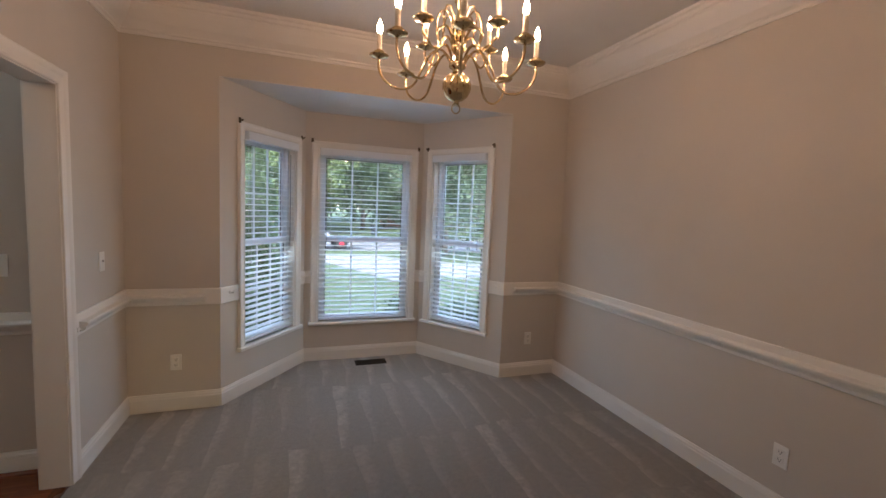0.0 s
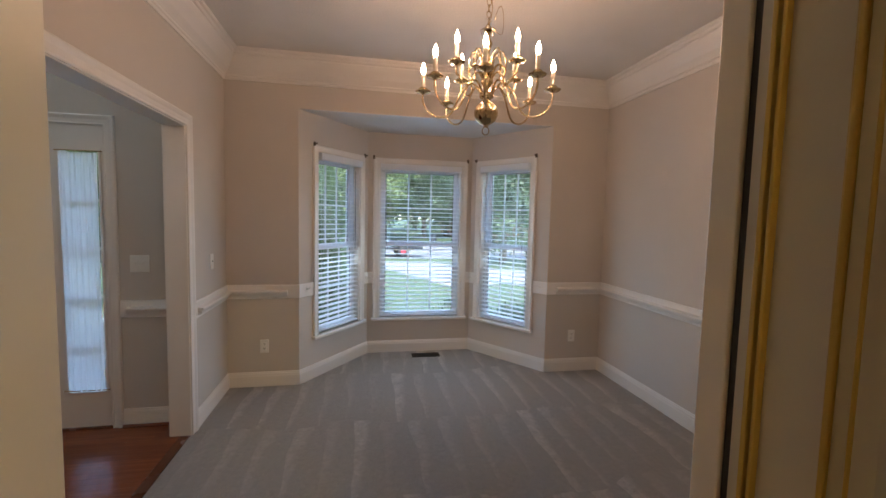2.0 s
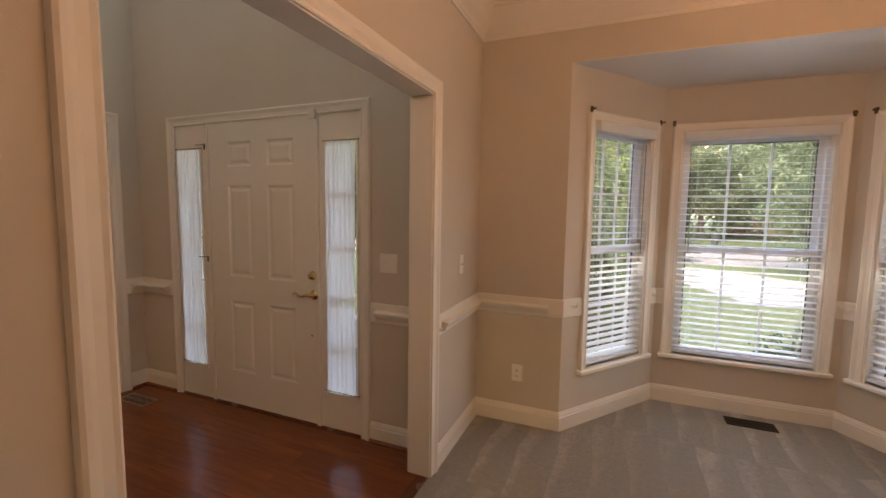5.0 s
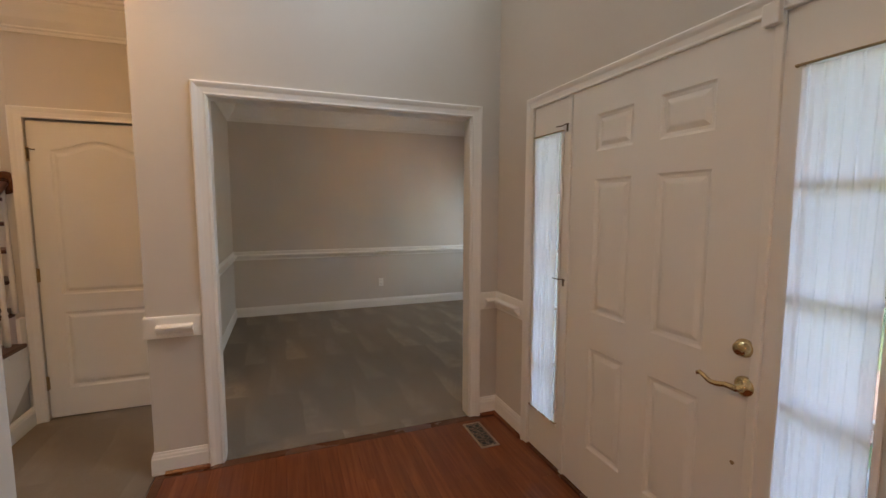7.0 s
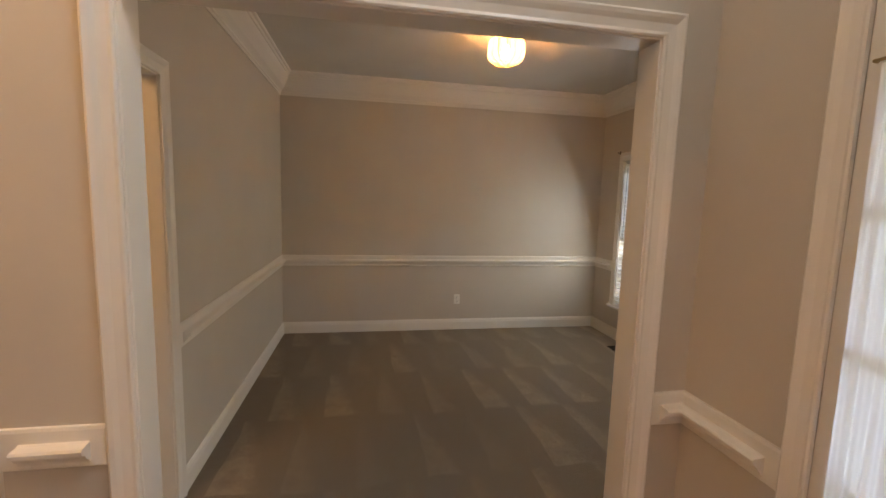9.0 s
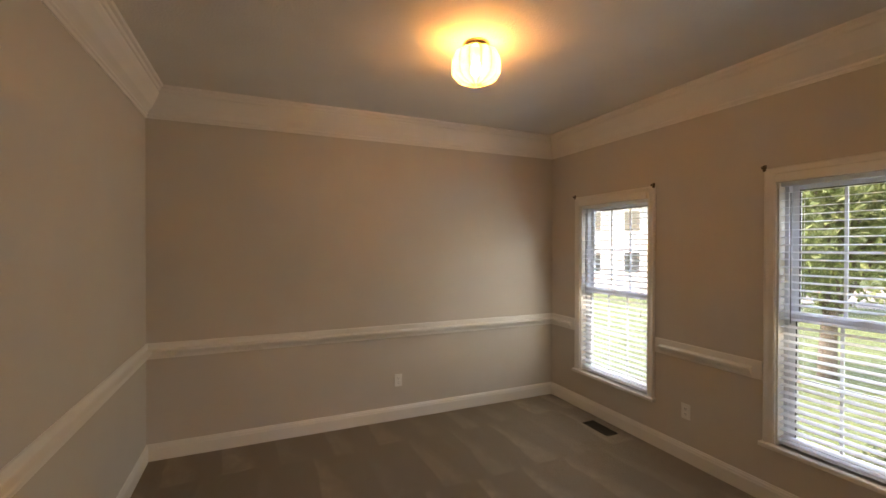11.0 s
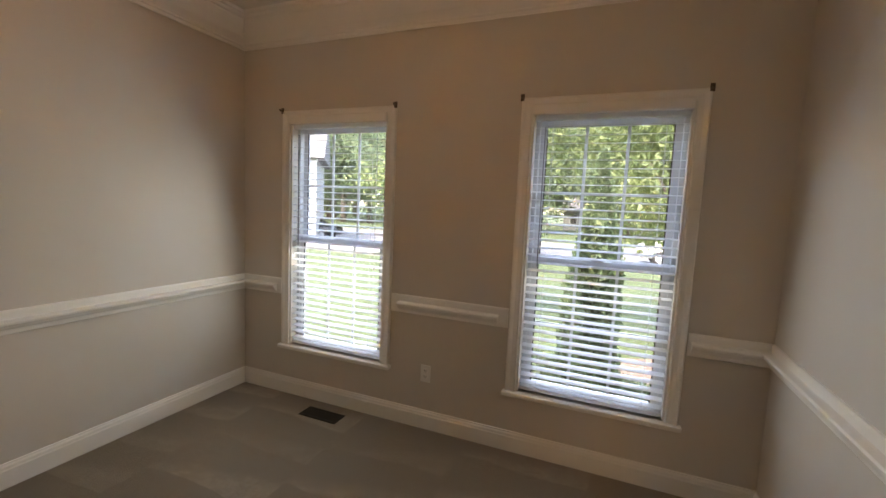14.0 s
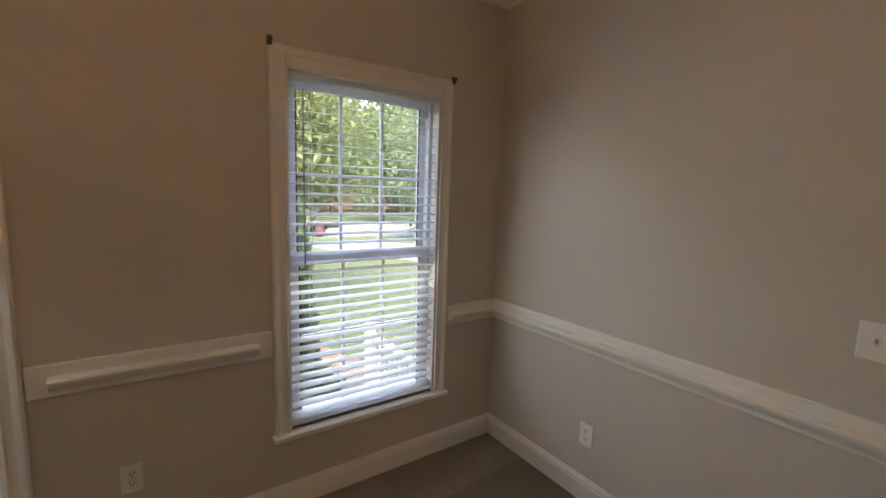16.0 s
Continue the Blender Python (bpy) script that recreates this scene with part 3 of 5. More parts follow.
for nm, p, d, u0, u1, zt, th in (
        ("opening_trim_dining", (-0.30, 3.41), (0, -1), 0.91, 2.425, 2.043, 0.12),
        ("opening_trim_living", (-2.93, 4.515), (0, -1), 2.033, 3.594, 2.068, 0.10),
        ("opening_trim_hall", (-6.465, 0.650), (1, 0), 2.675, 3.345, 2.05, 0.060),
        ("door_trim_kitchen", (-0.30, -0.19), (1, 0), 0.898, 1.431, 2.05, 0.12)):
    structure(nm + "_lining", jamb_mesh(p, d, u0, u1, zt, th), TRIM, "white painted lining boards of a cased opening", "trim")
    structure(nm + "_casing", casing_mesh(p, d, u0 + .008, u1 - .008, zt - .008), TRIM, "white moulded casing round an opening", "trim")
    dv = Vector(d)
    nv = Vector((-dv.y, dv.x))
    back = Vector(p) - nv * th + dv * (u0 + u1)
    structure(nm + "_casing", casing_mesh(back, -dv, u0 + .008, u1 - .008, zt - .008), TRIM, "white moulded casing round an opening", "trim")

# ---- windows with blinds ----
def window(width, m, name, label):
    """A double-hung vinyl window, six over six, in local axes: x along the wall, y into the room."""
    w = thing(name, label, "window", m, kind="structure")
    h = width / 2
    o = h - REVEAL                       # half the clear opening
    z0, z1 = WIN_SILL, WIN_TOP
    part("window_casing", casing_mesh((0, 0), (1, 0), -o, o, z1, REVEAL, z0), TRIM, w, "white moulded casing")
    part("window_stool", box(-h - 0.014, h + 0.014, -0.045, 0.045, z0 - 0.028, z0, bevel=0.006), TRIM, w, "white window stool")
    bm = box(-o, -o + 0.012, -0.062, 0.001, z0, z1)
    box(o - 0.012, o, -0.062, 0.001, z0, z1, bm)
    box(-o + 0.012, o - 0.012, -0.062, 0.001, z1 - 0.012, z1, bm)
    part("window_jamb", bm, TRIM, w)
    i = o - 0.012
    bm = box(-o, -i + 0.022, -0.136, -0.062, z0, z1)
    box(i - 0.022, o, -0.136, -0.062, z0, z1, bm)
    box(-i + 0.022, i - 0.022, -0.136, -0.062, z1 - 0.042, z1, bm)
    box(-i + 0.022, i - 0.022, -0.136, -0.062, z0, z0 + 0.02, bm)
    part("window_frame", bm, VINYL, w, "white vinyl frame")
    i -= 0.022
    mid = 1.185
    for nm, ya, yb, za, zb in (("upper_sash", -0.128, -0.100, mid - 0.02, z1 - 0.042), ("lower_sash", -0.096, -0.068, z0 + 0.02, mid + 0.02)):
        s = 0.036
        bm = box(-i, -i + s, ya, yb, za, zb, bevel=0.003)
        box(i - s, i, ya, yb, za, zb, bm, 0.003)
        box(-i + s, i - s, ya, yb, za, za + s, bm, 0.003)
        box(-i + s, i - s, ya, yb, zb - s, zb, bm, 0.003)
        sash = part(nm, bm, VINYL, w, "white vinyl sash")
        g, yc = i - s, (ya + yb) / 2
        for k in (-1, 1):
            part("muntin", box(k * g / 3 - 0.008, k * g / 3 + 0.008, yc - 0.005, yc + 0.005, za + s, zb - s), VINYL, sash)
        zc = (za + zb) / 2
        part("muntin", box(-g, g, yc - 0.0045, yc + 0.0045, zc - 0.008, zc + 0.008), VINYL, sash)
        bm = bmesh.new()
        for a, b, c, d in ((-g, -g + .006, za + s, zb - s), (g - .006, g, za + s, zb - s), (-g, g, zb - s - .006, zb - s)):
            box(a, b, yb - 0.006, yb - 0.001, c, d, bm)
        part("gasket", bm, GASKET_AND_GAP_SHADE, sash, "dark glazing gasket")
        pane = part("pane", box(-g, g, yc - 0.001, yc + 0.001, za + s, zb - s), GLASS, sash, "clear glass")
        pane.visible_shadow = False
    part("sash_lock", box(-0.03, 0.03, -0.07, -0.045, mid + 0.02, mid + 0.032, bevel=0.004), VINYL, w, "white sash lock")
    for k in (-1, 1):
        bm = box(k * (h - 0.004) - 0.011, k * (h - 0.004) + 0.011, 0.016, 0.024, z1 + 0.045, z1 + 0.085, bevel=0.003)
        tube([(k * (h - 0.004), 0.02, z1 + 0.064), (k * (h - 0.004), 0.045, z1 + 0.064), (k * (h - 0.004), 0.05, z1 + 0.072)], 0.006, 8, bm)
        part("rod_bracket", bm, BRONZE, w, "dark metal curtain rod bracket")
    return w


def blind(width, m, tilt=-7.0, wand=-1, boxed=True):
    """A two-inch blind let down to the stool with its slats open."""
    b = thing("window_blind", "white slatted blind, let down with open slats", "blind", m, "window blinds")
    o = width / 2 - REVEAL - 0.016
    z0, z1 = WIN_SILL, WIN_TOP - 0.012
    part("headrail", box(-o, o, -0.056, -0.008, z1 - 0.045, z1 - 0.001, bevel=0.002), BLIND, b)
    if boxed:
        part("valance", box(-o - 0.006, o + 0.006, -0.004, 0.042, z1 - 0.052, z1 + 0.012, bevel=0.005), BLIND, b, "white box valance")
    else:
        part("valance", box(-o - 0.014, o + 0.014, -0.004, 0.030, z1 - 0.022, z1 + 0.036, bevel=0.007), TRIM, b, "off-white valance board")
    zb = z0 + 0.012
    part("bottom_rail", box(-o, o, -0.055, -0.009, zb, zb + 0.022, bevel=0.004), BLIND, b)
    bm = bmesh.new()
    rows = []
    for yy, zz in ((-0.025, 0.0), (-0.0125, 0.0012), (0, 0.0016), (0.0125, 0.0012), (0.025, 0.0)):
        rows.append([bm.verts.new((sx * o, yy, zz + dz)) for sx, dz in ((-1, 0), (1, 0), (1, 0.0018), (-1, 0.0018))])
    for a, c in zip(rows, rows[1:]):
        for k in range(4):
            bm.faces.new((a[k], a[(k + 1) % 4], c[(k + 1) % 4], c[k]))
    bm.faces.new(rows[0]), bm.faces.new(rows[-1])
    top, low = z1 - 0.085, zb + 0.045
    count = int((top - low) / 0.0445) + 1
    first = part("slat", bm, BLIND, b)
    for k in range(count):
        ob = first if k == 0 else share("slat", first.data, b, Matrix())
        ob.matrix_basis = pose(0, -0.032, low + (top - low) * k / (count - 1), tilt, random.uniform(-.25, .25), 0)
    for u in (-o + 0.10, o - 0.10):
        bm = bmesh.new()
        for yy in (-0.058, -0.006):
            tube([(u, yy, zb + 0.02), (u, yy, z1 - 0.05)], 0.0009, 4, bm)
        part("ladder_cord", bm, BLIND, b)
    bm = tube([(wand * (o - 0.06), 0.004, z1 - 0.09), (wand * (o - 0.063), 0.005, z1 - 0.88)], 0.0035, 6)
    part("tilt_wand", bm, material("grey_clear_wand", (0.30, 0.31, 0.32), 0.25), b, "slim grey tilt wand")
    bm = tube([(-wand * (o - 0.06), 0.003, z1 - 0.09), (-wand * (o - 0.06), 0.003, z1 - 0.98)], 0.0010, 4)
    lathe([(0.003, 0), (0.008, 0.006), (0.006, 0.028), (0.002, 0.032)], 8, bm, (-wand * (o - 0.06), 0.003, z1 - 1.01))
    part("lift_cord", bm, BLIND, b, "thin lift cord with a small tassel")
    return b


def bay_pose(i, u):
    a, b = BAY[i], BAY[i + 1]
    return plan_pose(along(a, b, u), Vector(b) - Vector(a))


win_side = window(W_SIDE, bay_pose(0, R_MID), "window_1", "white double-hung window of the bay, angled")
copy_thing(win_side, bay_pose(2, L_MID)).name = "window_2"
window(W_MID, bay_pose(1, C_MID), "window_3", "wide white double-hung window in the middle of the bay")
win_living = window(W_LIVING, plan_pose((-3.868, 4.375), (-1, 0)), "window_4", "white double-hung window in the living room")
copy_thing(win_living, plan_pose((-5.613, 4.375), (-1, 0))).name = "window_5"
blind_side = blind(W_SIDE, bay_pose(0, R_MID))
copy_thing(blind_side, bay_pose(2, L_MID))
blind(W_MID, bay_pose(1, C_MID), wand=1)
blind_living = blind(W_LIVING, plan_pose((-3.868, 4.375), (-1, 0)), -8.0, 1, False)
copy_thing(blind_living, plan_pose((-5.613, 4.375), (-1, 0)))

# upper foyer window, over the front door
up = thing("window_6", "tall fixed foyer window above the front door", "window", plan_pose((-1.67, 2.685), (-1, 0)), kind="structure")
part("window_casing", casing_mesh((0, 0), (1, 0), -0.5, 0.5, 4.65, 0.076, 3.25), TRIM, up, "white moulded casing")
part("window_stool", box(-0.6, 0.6, -0.14, 0.03, 3.225, 3.25, bevel=0.005), TRIM, up, "white sill")
bm = bmesh.new()
for a, b, c, d in ((-0.5, -0.45, 3.25, 4.65), (0.45, 0.5, 3.25, 4.65), (-0.45, 0.45, 3.25, 3.3), (-0.45, 0.45, 4.6, 4.65), (-0.012, 0.012, 3.3, 4.6)):
    box(a, b, -0.12, -0.07, c, d, bm)
part("window_frame", bm, VINYL, up)
pane = part("pane", box(-0.45, 0.45, -0.096, -0.094, 3.3, 4.6), GLASS, up)
pane.visible_shadow = False

# ---- doors ----
def raised_panel(x0, x1, z0, z1, y, out, bm, arch=0.0):
    """A moulded door panel: a sunk groove with a raised field, drawn on a face at depth y; out: -1 or 1, the way the face looks."""
    steps = ((0.0, 0.0), (0.010, -0.007), (0.022, -0.009), (0.040, -0.002), (0.046, -0.001))
    loops = []
    n = 9 if arch else 2
    for inset, depth in steps:
        a, b, c, d = x0 + inset, x1 - inset, z0 + inset, z1 - inset
        top = []
        for k in range(n):
            f = k / (n - 1)
            rise = arch * (0.5 - 0.5 * math.cos(2 * math.pi * f)) if arch else 0
            top.append((b + (a - b) * f, d - arch + rise))
        loops.append([bm.verts.new((u, y + out * depth, z)) for u, z in [(a, c), (b, c), *top]])
    for p, q in zip(loops, loops[1:]):
        for k in range(len(p)):
            j = (k + 1) % len(p)
            bm.faces.new((p[k], p[j], q[j], q[k]))
    bm.faces.new(loops[-1])
    return loops[0]


def panel_face(width, height, panels, y, out, bm):
    """A door face round its panels (all rectangular), with the panels let in."""
    xs = sorted({0, width, *(v for p in panels for v in p[:2])})
    zs = sorted({0, height, *(v for p in panels for v in p[2:4])})
    for a, b in zip(xs, xs[1:]):
        for c, d in zip(zs, zs[1:]):
            if not any(p[0] <= a and b <= p[1] and p[2] <= c and d <= p[3] for p in panels):
                bm.faces.new([bm.verts.new((u, y, z)) for u, z in ((a, c), (b, c), (b, d), (a, d))])
    for p in panels:
        raised_panel(*p[:4], y, out, bm)


def door_leaf(width, height, thick, panels, arch=0.0):
    bm = bmesh.new()
    for y, out in ((0.0, -1), (thick, 1)):
        plain = [p for p in panels if not p[4]]
        if len(plain) == len(panels):
            panel_face(width, height, panels, y, out, bm)
        else:
            arched = [p for p in panels if p[4]][0]
            bm_panels = plain + [arched]
            xs = (0, arched[0], arched[1], width)
            zs = sorted({0, height, *(v for p in bm_panels for v in p[2:4])})
            for a, b in zip(xs, xs[1:]):
                for c, d in zip(zs, zs[1:]):
                    if not any(p[0] <= a and b <= p[1] and p[2] <= c and d <= p[3] for p in bm_panels):
                        bm.faces.new([bm.verts.new((u, y, z)) for u, z in ((a, c), (b, c), (b, d), (a, d))])
            for p in plain:
                raised_panel(*p[:4], y, out, bm)
            loop = raised_panel(*arched[:4], y, out, bm, arched[4])
            top = [v.co.copy() for v in loop[2:]]
            cap = [bm.verts.new(c) for c in top]
            corner = [bm.verts.new((arched[0], y, arched[3])), bm.verts.new((arched[1], y, arched[3]))]
            bm.faces.new([*cap, *corner])
    for quad in (((0, 0), (0, 1)), ((1, 0), (1, 1))):
        u = width * quad[0][0]
        bm.faces.new([bm.verts.new(c) for c in ((u, 0, 0), (u, thick, 0), (u, thick, height), (u, 0, height))])
    for z in (0, height):
        bm.faces.new([bm.verts.new(c) for c in ((0, 0, z), (width, 0, z), (width, thick, z), (0, thick, z))])
    bmesh.ops.remove_doubles(bm, verts=bm.verts[:], dist=0.0002)
    return bm


def hinge(parent, x, y, z, mat):
    bm = box(x - 0.014, x + 0.014, y - 0.004, y + 0.001, z - 0.045, z + 0.045)
    lathe([(0.006, -0.05), (0.006, 0.05)], 8, bm, (x, y - 0.006, z))
    return part("hinge", bm, mat, parent)


# front door with sidelights; the room lies towards -y
DX0, DX1, DY = -2.135, -1.20, 2.685
door = thing("door_1", "white six-panel front door, closed, with brass hardware", "door", pose(DX0, DY - 0.004, 0.018), kind="structure")
wd = DX1 - DX0
cols, rows = ((0.175, 0.400), (0.535, 0.765)), ((0.25, 0.765), (0.945, 1.585), (1.715, 1.885))
leaf = part("door_leaf", door_leaf(wd, 2.024, 0.044, [(*c, *r, 0) for c in cols for r in rows]), DOOR, door, "white six-panel steel leaf")
bm = lathe([(0.030, 0.0), (0.031, -0.008), (0.026, -0.014), (0.022, -0.030), (0.016, -0.034)], 20, None, (0.920 - 0.005, 0, 1.0), "y")
part("deadbolt", bm, BRASS, door, "round brass deadbolt", True)
bm = lathe([(0.033, 0.0), (0.034, -0.006), (0.029, -0.011), (0.020, -0.015), (0.012, -0.020), (0.011, -0.050)], 20, None, (0.925, 0, 0.875), "y")
tube([(0.925, -0.048, 0.875), (0.895, -0.052, 0.877), (0.865, -0.052, 0.868), (0.84, -0.050, 0.866), (0.815, -0.048, 0.878), (0.80, -0.047, 0.885), (0.79, -0.046, 0.880), (0.793, -0.046, 0.873)],
     lambda f: 0.010 - 0.004 * f, 10, bm)
part("lever_handle", bm, BRASS, door, "curved brass lever handle", True)
# Brass dot added for a small hole mark in the leaf
bm = lathe([(0.007, 0), (0.007, -0.003), (0.003, -0.004)], 10, None, (0.90, 0, 0.60), "y")
part("round_mark", bm, OLD_BRASS, door, "small brass dot low on the door leaf")
for z in (0.22, 1.02, 1.80):
    hinge(door, -0.004, 0.002, z, DOOR)
# Near-black strips round the leaf give the shade of the door gap
bm = box(-0.0025, 0.0, 0.002, 0.03, 0, 2.03)
box(wd, wd + 0.0025, 0.002, 0.03, 0, 2.03, bm)
box(-0.0025, wd + 0.0025, 0.001, 0.03, 2.0245, 2.0312, bm)
part("leaf_gap_shade", bm, GASKET_AND_GAP_SHADE, door, "dark strips standing for the shade in the door gap")
part("door_closer", box(wd - 0.025, wd + 0.025, -0.030, -0.004, 1.985, 2.05, bevel=0.005), DOOR, door, "small white alarm sensor")

fr = thing("door_frame", "white front door frame with two sidelights", "door frame", kind="structure")
part("frame_casing", casing_mesh((-0.79, DY), (-1, 0), 0.065, 1.70, 2.055 - .018, 0.066), TRIM, fr, "white moulded casing")
Y0, Y1 = DY + 0.001, DY + 0.10
for x0, x1 in ((-2.165, DX0 - 0.003), (DX1 + 0.003, -1.170)):
    part("door_post", box(x0, x1, DY - 0.012, DY + 0.12, 0, 2.052, bevel=0.003), TRIM, fr, "white door post")
part("head", box(DX0 - 0.003, DX1 + 0.003, DY - 0.010, DY + 0.12, 2.0495, 2.056), TRIM, fr)
part("threshold", box(-2.485, -0.86, DY - 0.02, DY + 0.14, -0.02, 0.012, bevel=0.004), FLOOR_WOOD_Y, fr, "dark wooden threshold")
for gx0, gx1, px0, px1 in ((-2.448, -2.222, -2.489, -2.165), (-1.112, -0.886, -1.170, -0.851)):
    bm = box(px0, gx0, Y0, Y1 - 0.03, 0.013, 2.054)
    box(gx1, px1, Y0, Y1 - 0.03, 0.013, 2.054, bm)
    box(gx0, gx1, Y0, Y1 - 0.03, 0.013, 0.255, bm)
    box(gx0, gx1, Y0, Y1 - 0.03, 1.875, 2.054, bm)
    side = part("sidelight", bm, DOOR, fr, "white sidelight panel")
    bm = bmesh.new()
    for a, b, c, d in ((gx0 - .012, gx0 + .004, .243, 1.887), (gx1 - .004, gx1 + .012, .243, 1.887), (gx0, gx1, .243, .259), (gx0, gx1, 1.871, 1.887)):
        box(a, b, DY - 0.007, DY + 0.0005, c, d, bm)
    part("bead", bm, DOOR, side)
    for k in range(1, 5):
        z = 0.255 + 1.62 * k / 5
        part("muntin", box(gx0, gx1, DY + 0.022, DY + 0.055, z - 0.009, z + 0.009), DOOR, side)
    pane = part("pane", box(gx0, gx1, DY + 0.044, DY + 0.046, 0.256, 1.874), GLASS, side)
    pane.visible_shadow = False
    cur = thing("sheer_curtain", "gathered white sheer curtain on two slim rods over a sidelight", "curtain", group="sidelight curtains")
    bm = bmesh.new()
    cols_n, rows_n = 90, 14
    grid = []
    for j in range(rows_n + 1):
        f = j / rows_n
        row = []
        for i in range(cols_n + 1):
            g = i / cols_n
            wave = 0.0040 * math.sin(g * 47 + 1.1 * math.sin(f * 4)) + 0.0022 * math.sin(g * 83 + f * 3) + 0.003 * math.sin(g * 13 - f * 2)
            pinch = 1 - 0.012 * math.sin(f * math.pi)
            u = (gx0 + gx1) / 2 + (g - .5) * (gx1 - gx0 - 0.004) * pinch
            row.append(bm.verts.new((u, DY - 0.017 + wave, 0.268 + f * 1.590)))
        grid.append(row)
    for a, b in zip(grid, grid[1:]):
        for i in range(cols_n):
            bm.faces.new((a[i], a[i + 1], b[i + 1], b[i]))
    part("cloth", bm, SHEER, cur, "translucent white gathered cloth", True)
    for z in (0.272, 1.868):
        part("curtain_rod", tube([(gx0 - 0.018, DY - 0.006, z), (gx0 - 0.018, DY - 0.017, z), (gx1 + 0.018, DY - 0.017, z), (gx1 + 0.018, DY - 0.006, z)], 0.004, 8), OLD_BRASS, cur, "slim brass rod")
# swing latches on the hinge side
for z in (1.888, 1.085):
    lt = thing("door_latch", "small dark metal latch plate beside the front door", "latch", pose(-2.165, DY - 0.014, z), "door latches")
    part("plate", box(-0.005, 0.005, -0.004, 0.002, -0.03, 0.008, bevel=0.001), BRONZE, lt)
    part("arm", tube([(-0.075, -0.016, 0.004), (-0.03, -0.012, 0.002), (0, -0.008, 0.008), (0.022, -0.010, 0.004)], 0.0028, 6), BRONZE, lt)


def interior_door(name, label, m, with_bead=False):
    d = thing(name, label, "door", m, kind="structure")
    w = 0.748 if not with_bead else 0.57
    st, top, arch = (0.066, 1.79, 0.13) if with_bead else (0.115, 1.90, 0.07)
    part("door_leaf", door_leaf(w, 2.02, 0.028, [(st, w - st, 0.20, 0.74, 0), (st, w - st, 0.86, top, arch)]), OLIVE if with_bead else DOOR, d,
         "olive-grey two-panel leaf with an arched upper panel" if with_bead else "white two-panel leaf with an arched upper panel")
    bm = lathe([(0.028, 0), (0.028, -0.006), (0.012, -0.012), (0.012, -0.034), (0.026, -0.044), (0.028, -0.056), (0.018, -0.066)], 18, None, (w - 0.065, 0, 0.93), "y")
    part("knob", bm, BRASS, d, "round brass knob", True)
    for z in (0.25, 1.0, 1.80):
        hinge(d, -0.004, -0.002, z, OLD_BRASS)
    if with_bead:
        for x, half, mt in ((0.0145, 0.0020, GOLD_BEAD), (0.0215, 0.0014, GOLD_BEAD)):
            part("bead", box(x - half, x + half, -0.006, 0.001, 0.01, 2.01, bevel=0.001), mt, d, "thin applied bead")
        for low, high, rise, inset, thick, mt in ((0.20, 0.74, 0.0, 0.0, 0.0032, GOLD_BEAD), (0.86, top, arch, 0.0, 0.0032, GOLD_BEAD),
                                                  (0.20, 0.74, 0.0, 0.013, 0.0016, GOLD_BEAD), (0.86, top, arch, 0.013, 0.0016, GOLD_BEAD)):
            x0, x1 = st + inset, w - st - inset
            line = [(x0, 0, low + inset), (x1, 0, low + inset)]
            line += [(x1 + (x0 - x1) * f, 0, high - inset - rise + rise * (0.5 - 0.5 * math.cos(2 * math.pi * f))) for f in np.linspace(0, 1, 17)]
            part("panel_bead", tube(line, thick, 6, None, True), mt, d, "gold-coloured bead round a panel", True)
    return d


closet = interior_door("door_2", "white arched two-panel closet door, closed", pose(-3.89, -0.258, 0.012, 0, 0, 90))
bm = tube([(-0.03, -0.012, 0), (0.0, -0.016, 0.004), (0.05, -0.022, -0.002)], 0.004, 6)
box(-0.012, 0.008, -0.012, -0.002, -0.06, 0.01, bm)
part("latch", bm, BRONZE, closet, "dark swing latch").location = (0, 0, 1.83)
structure("door_trim_closet_casing", casing_mesh((-3.87, 0.590), (0, -1), 0.10, 0.85, 2.04, 0.072), TRIM, "white moulded casing round the closet door", "trim")
interior_door("door_3", "olive-grey panelled kitchen door with gold beading, standing open", pose(1.092, -0.222, 0.012, 0, 0, -89), True)
# Dark strip put in for the shade of the hinge gap
structure("door_gap_shade", box(1.0935, 1.106, -0.2210, -0.2145, 0, 2.03), GASKET_AND_GAP_SHADE, "dark strip standing for the shade in the gap beside the open door", "trim")
structure("door_stop", box(1.090, 1.1165, -0.214, -0.186, 0, 2.03, bevel=0.002), TRIM, "white painted door stop", "trim")

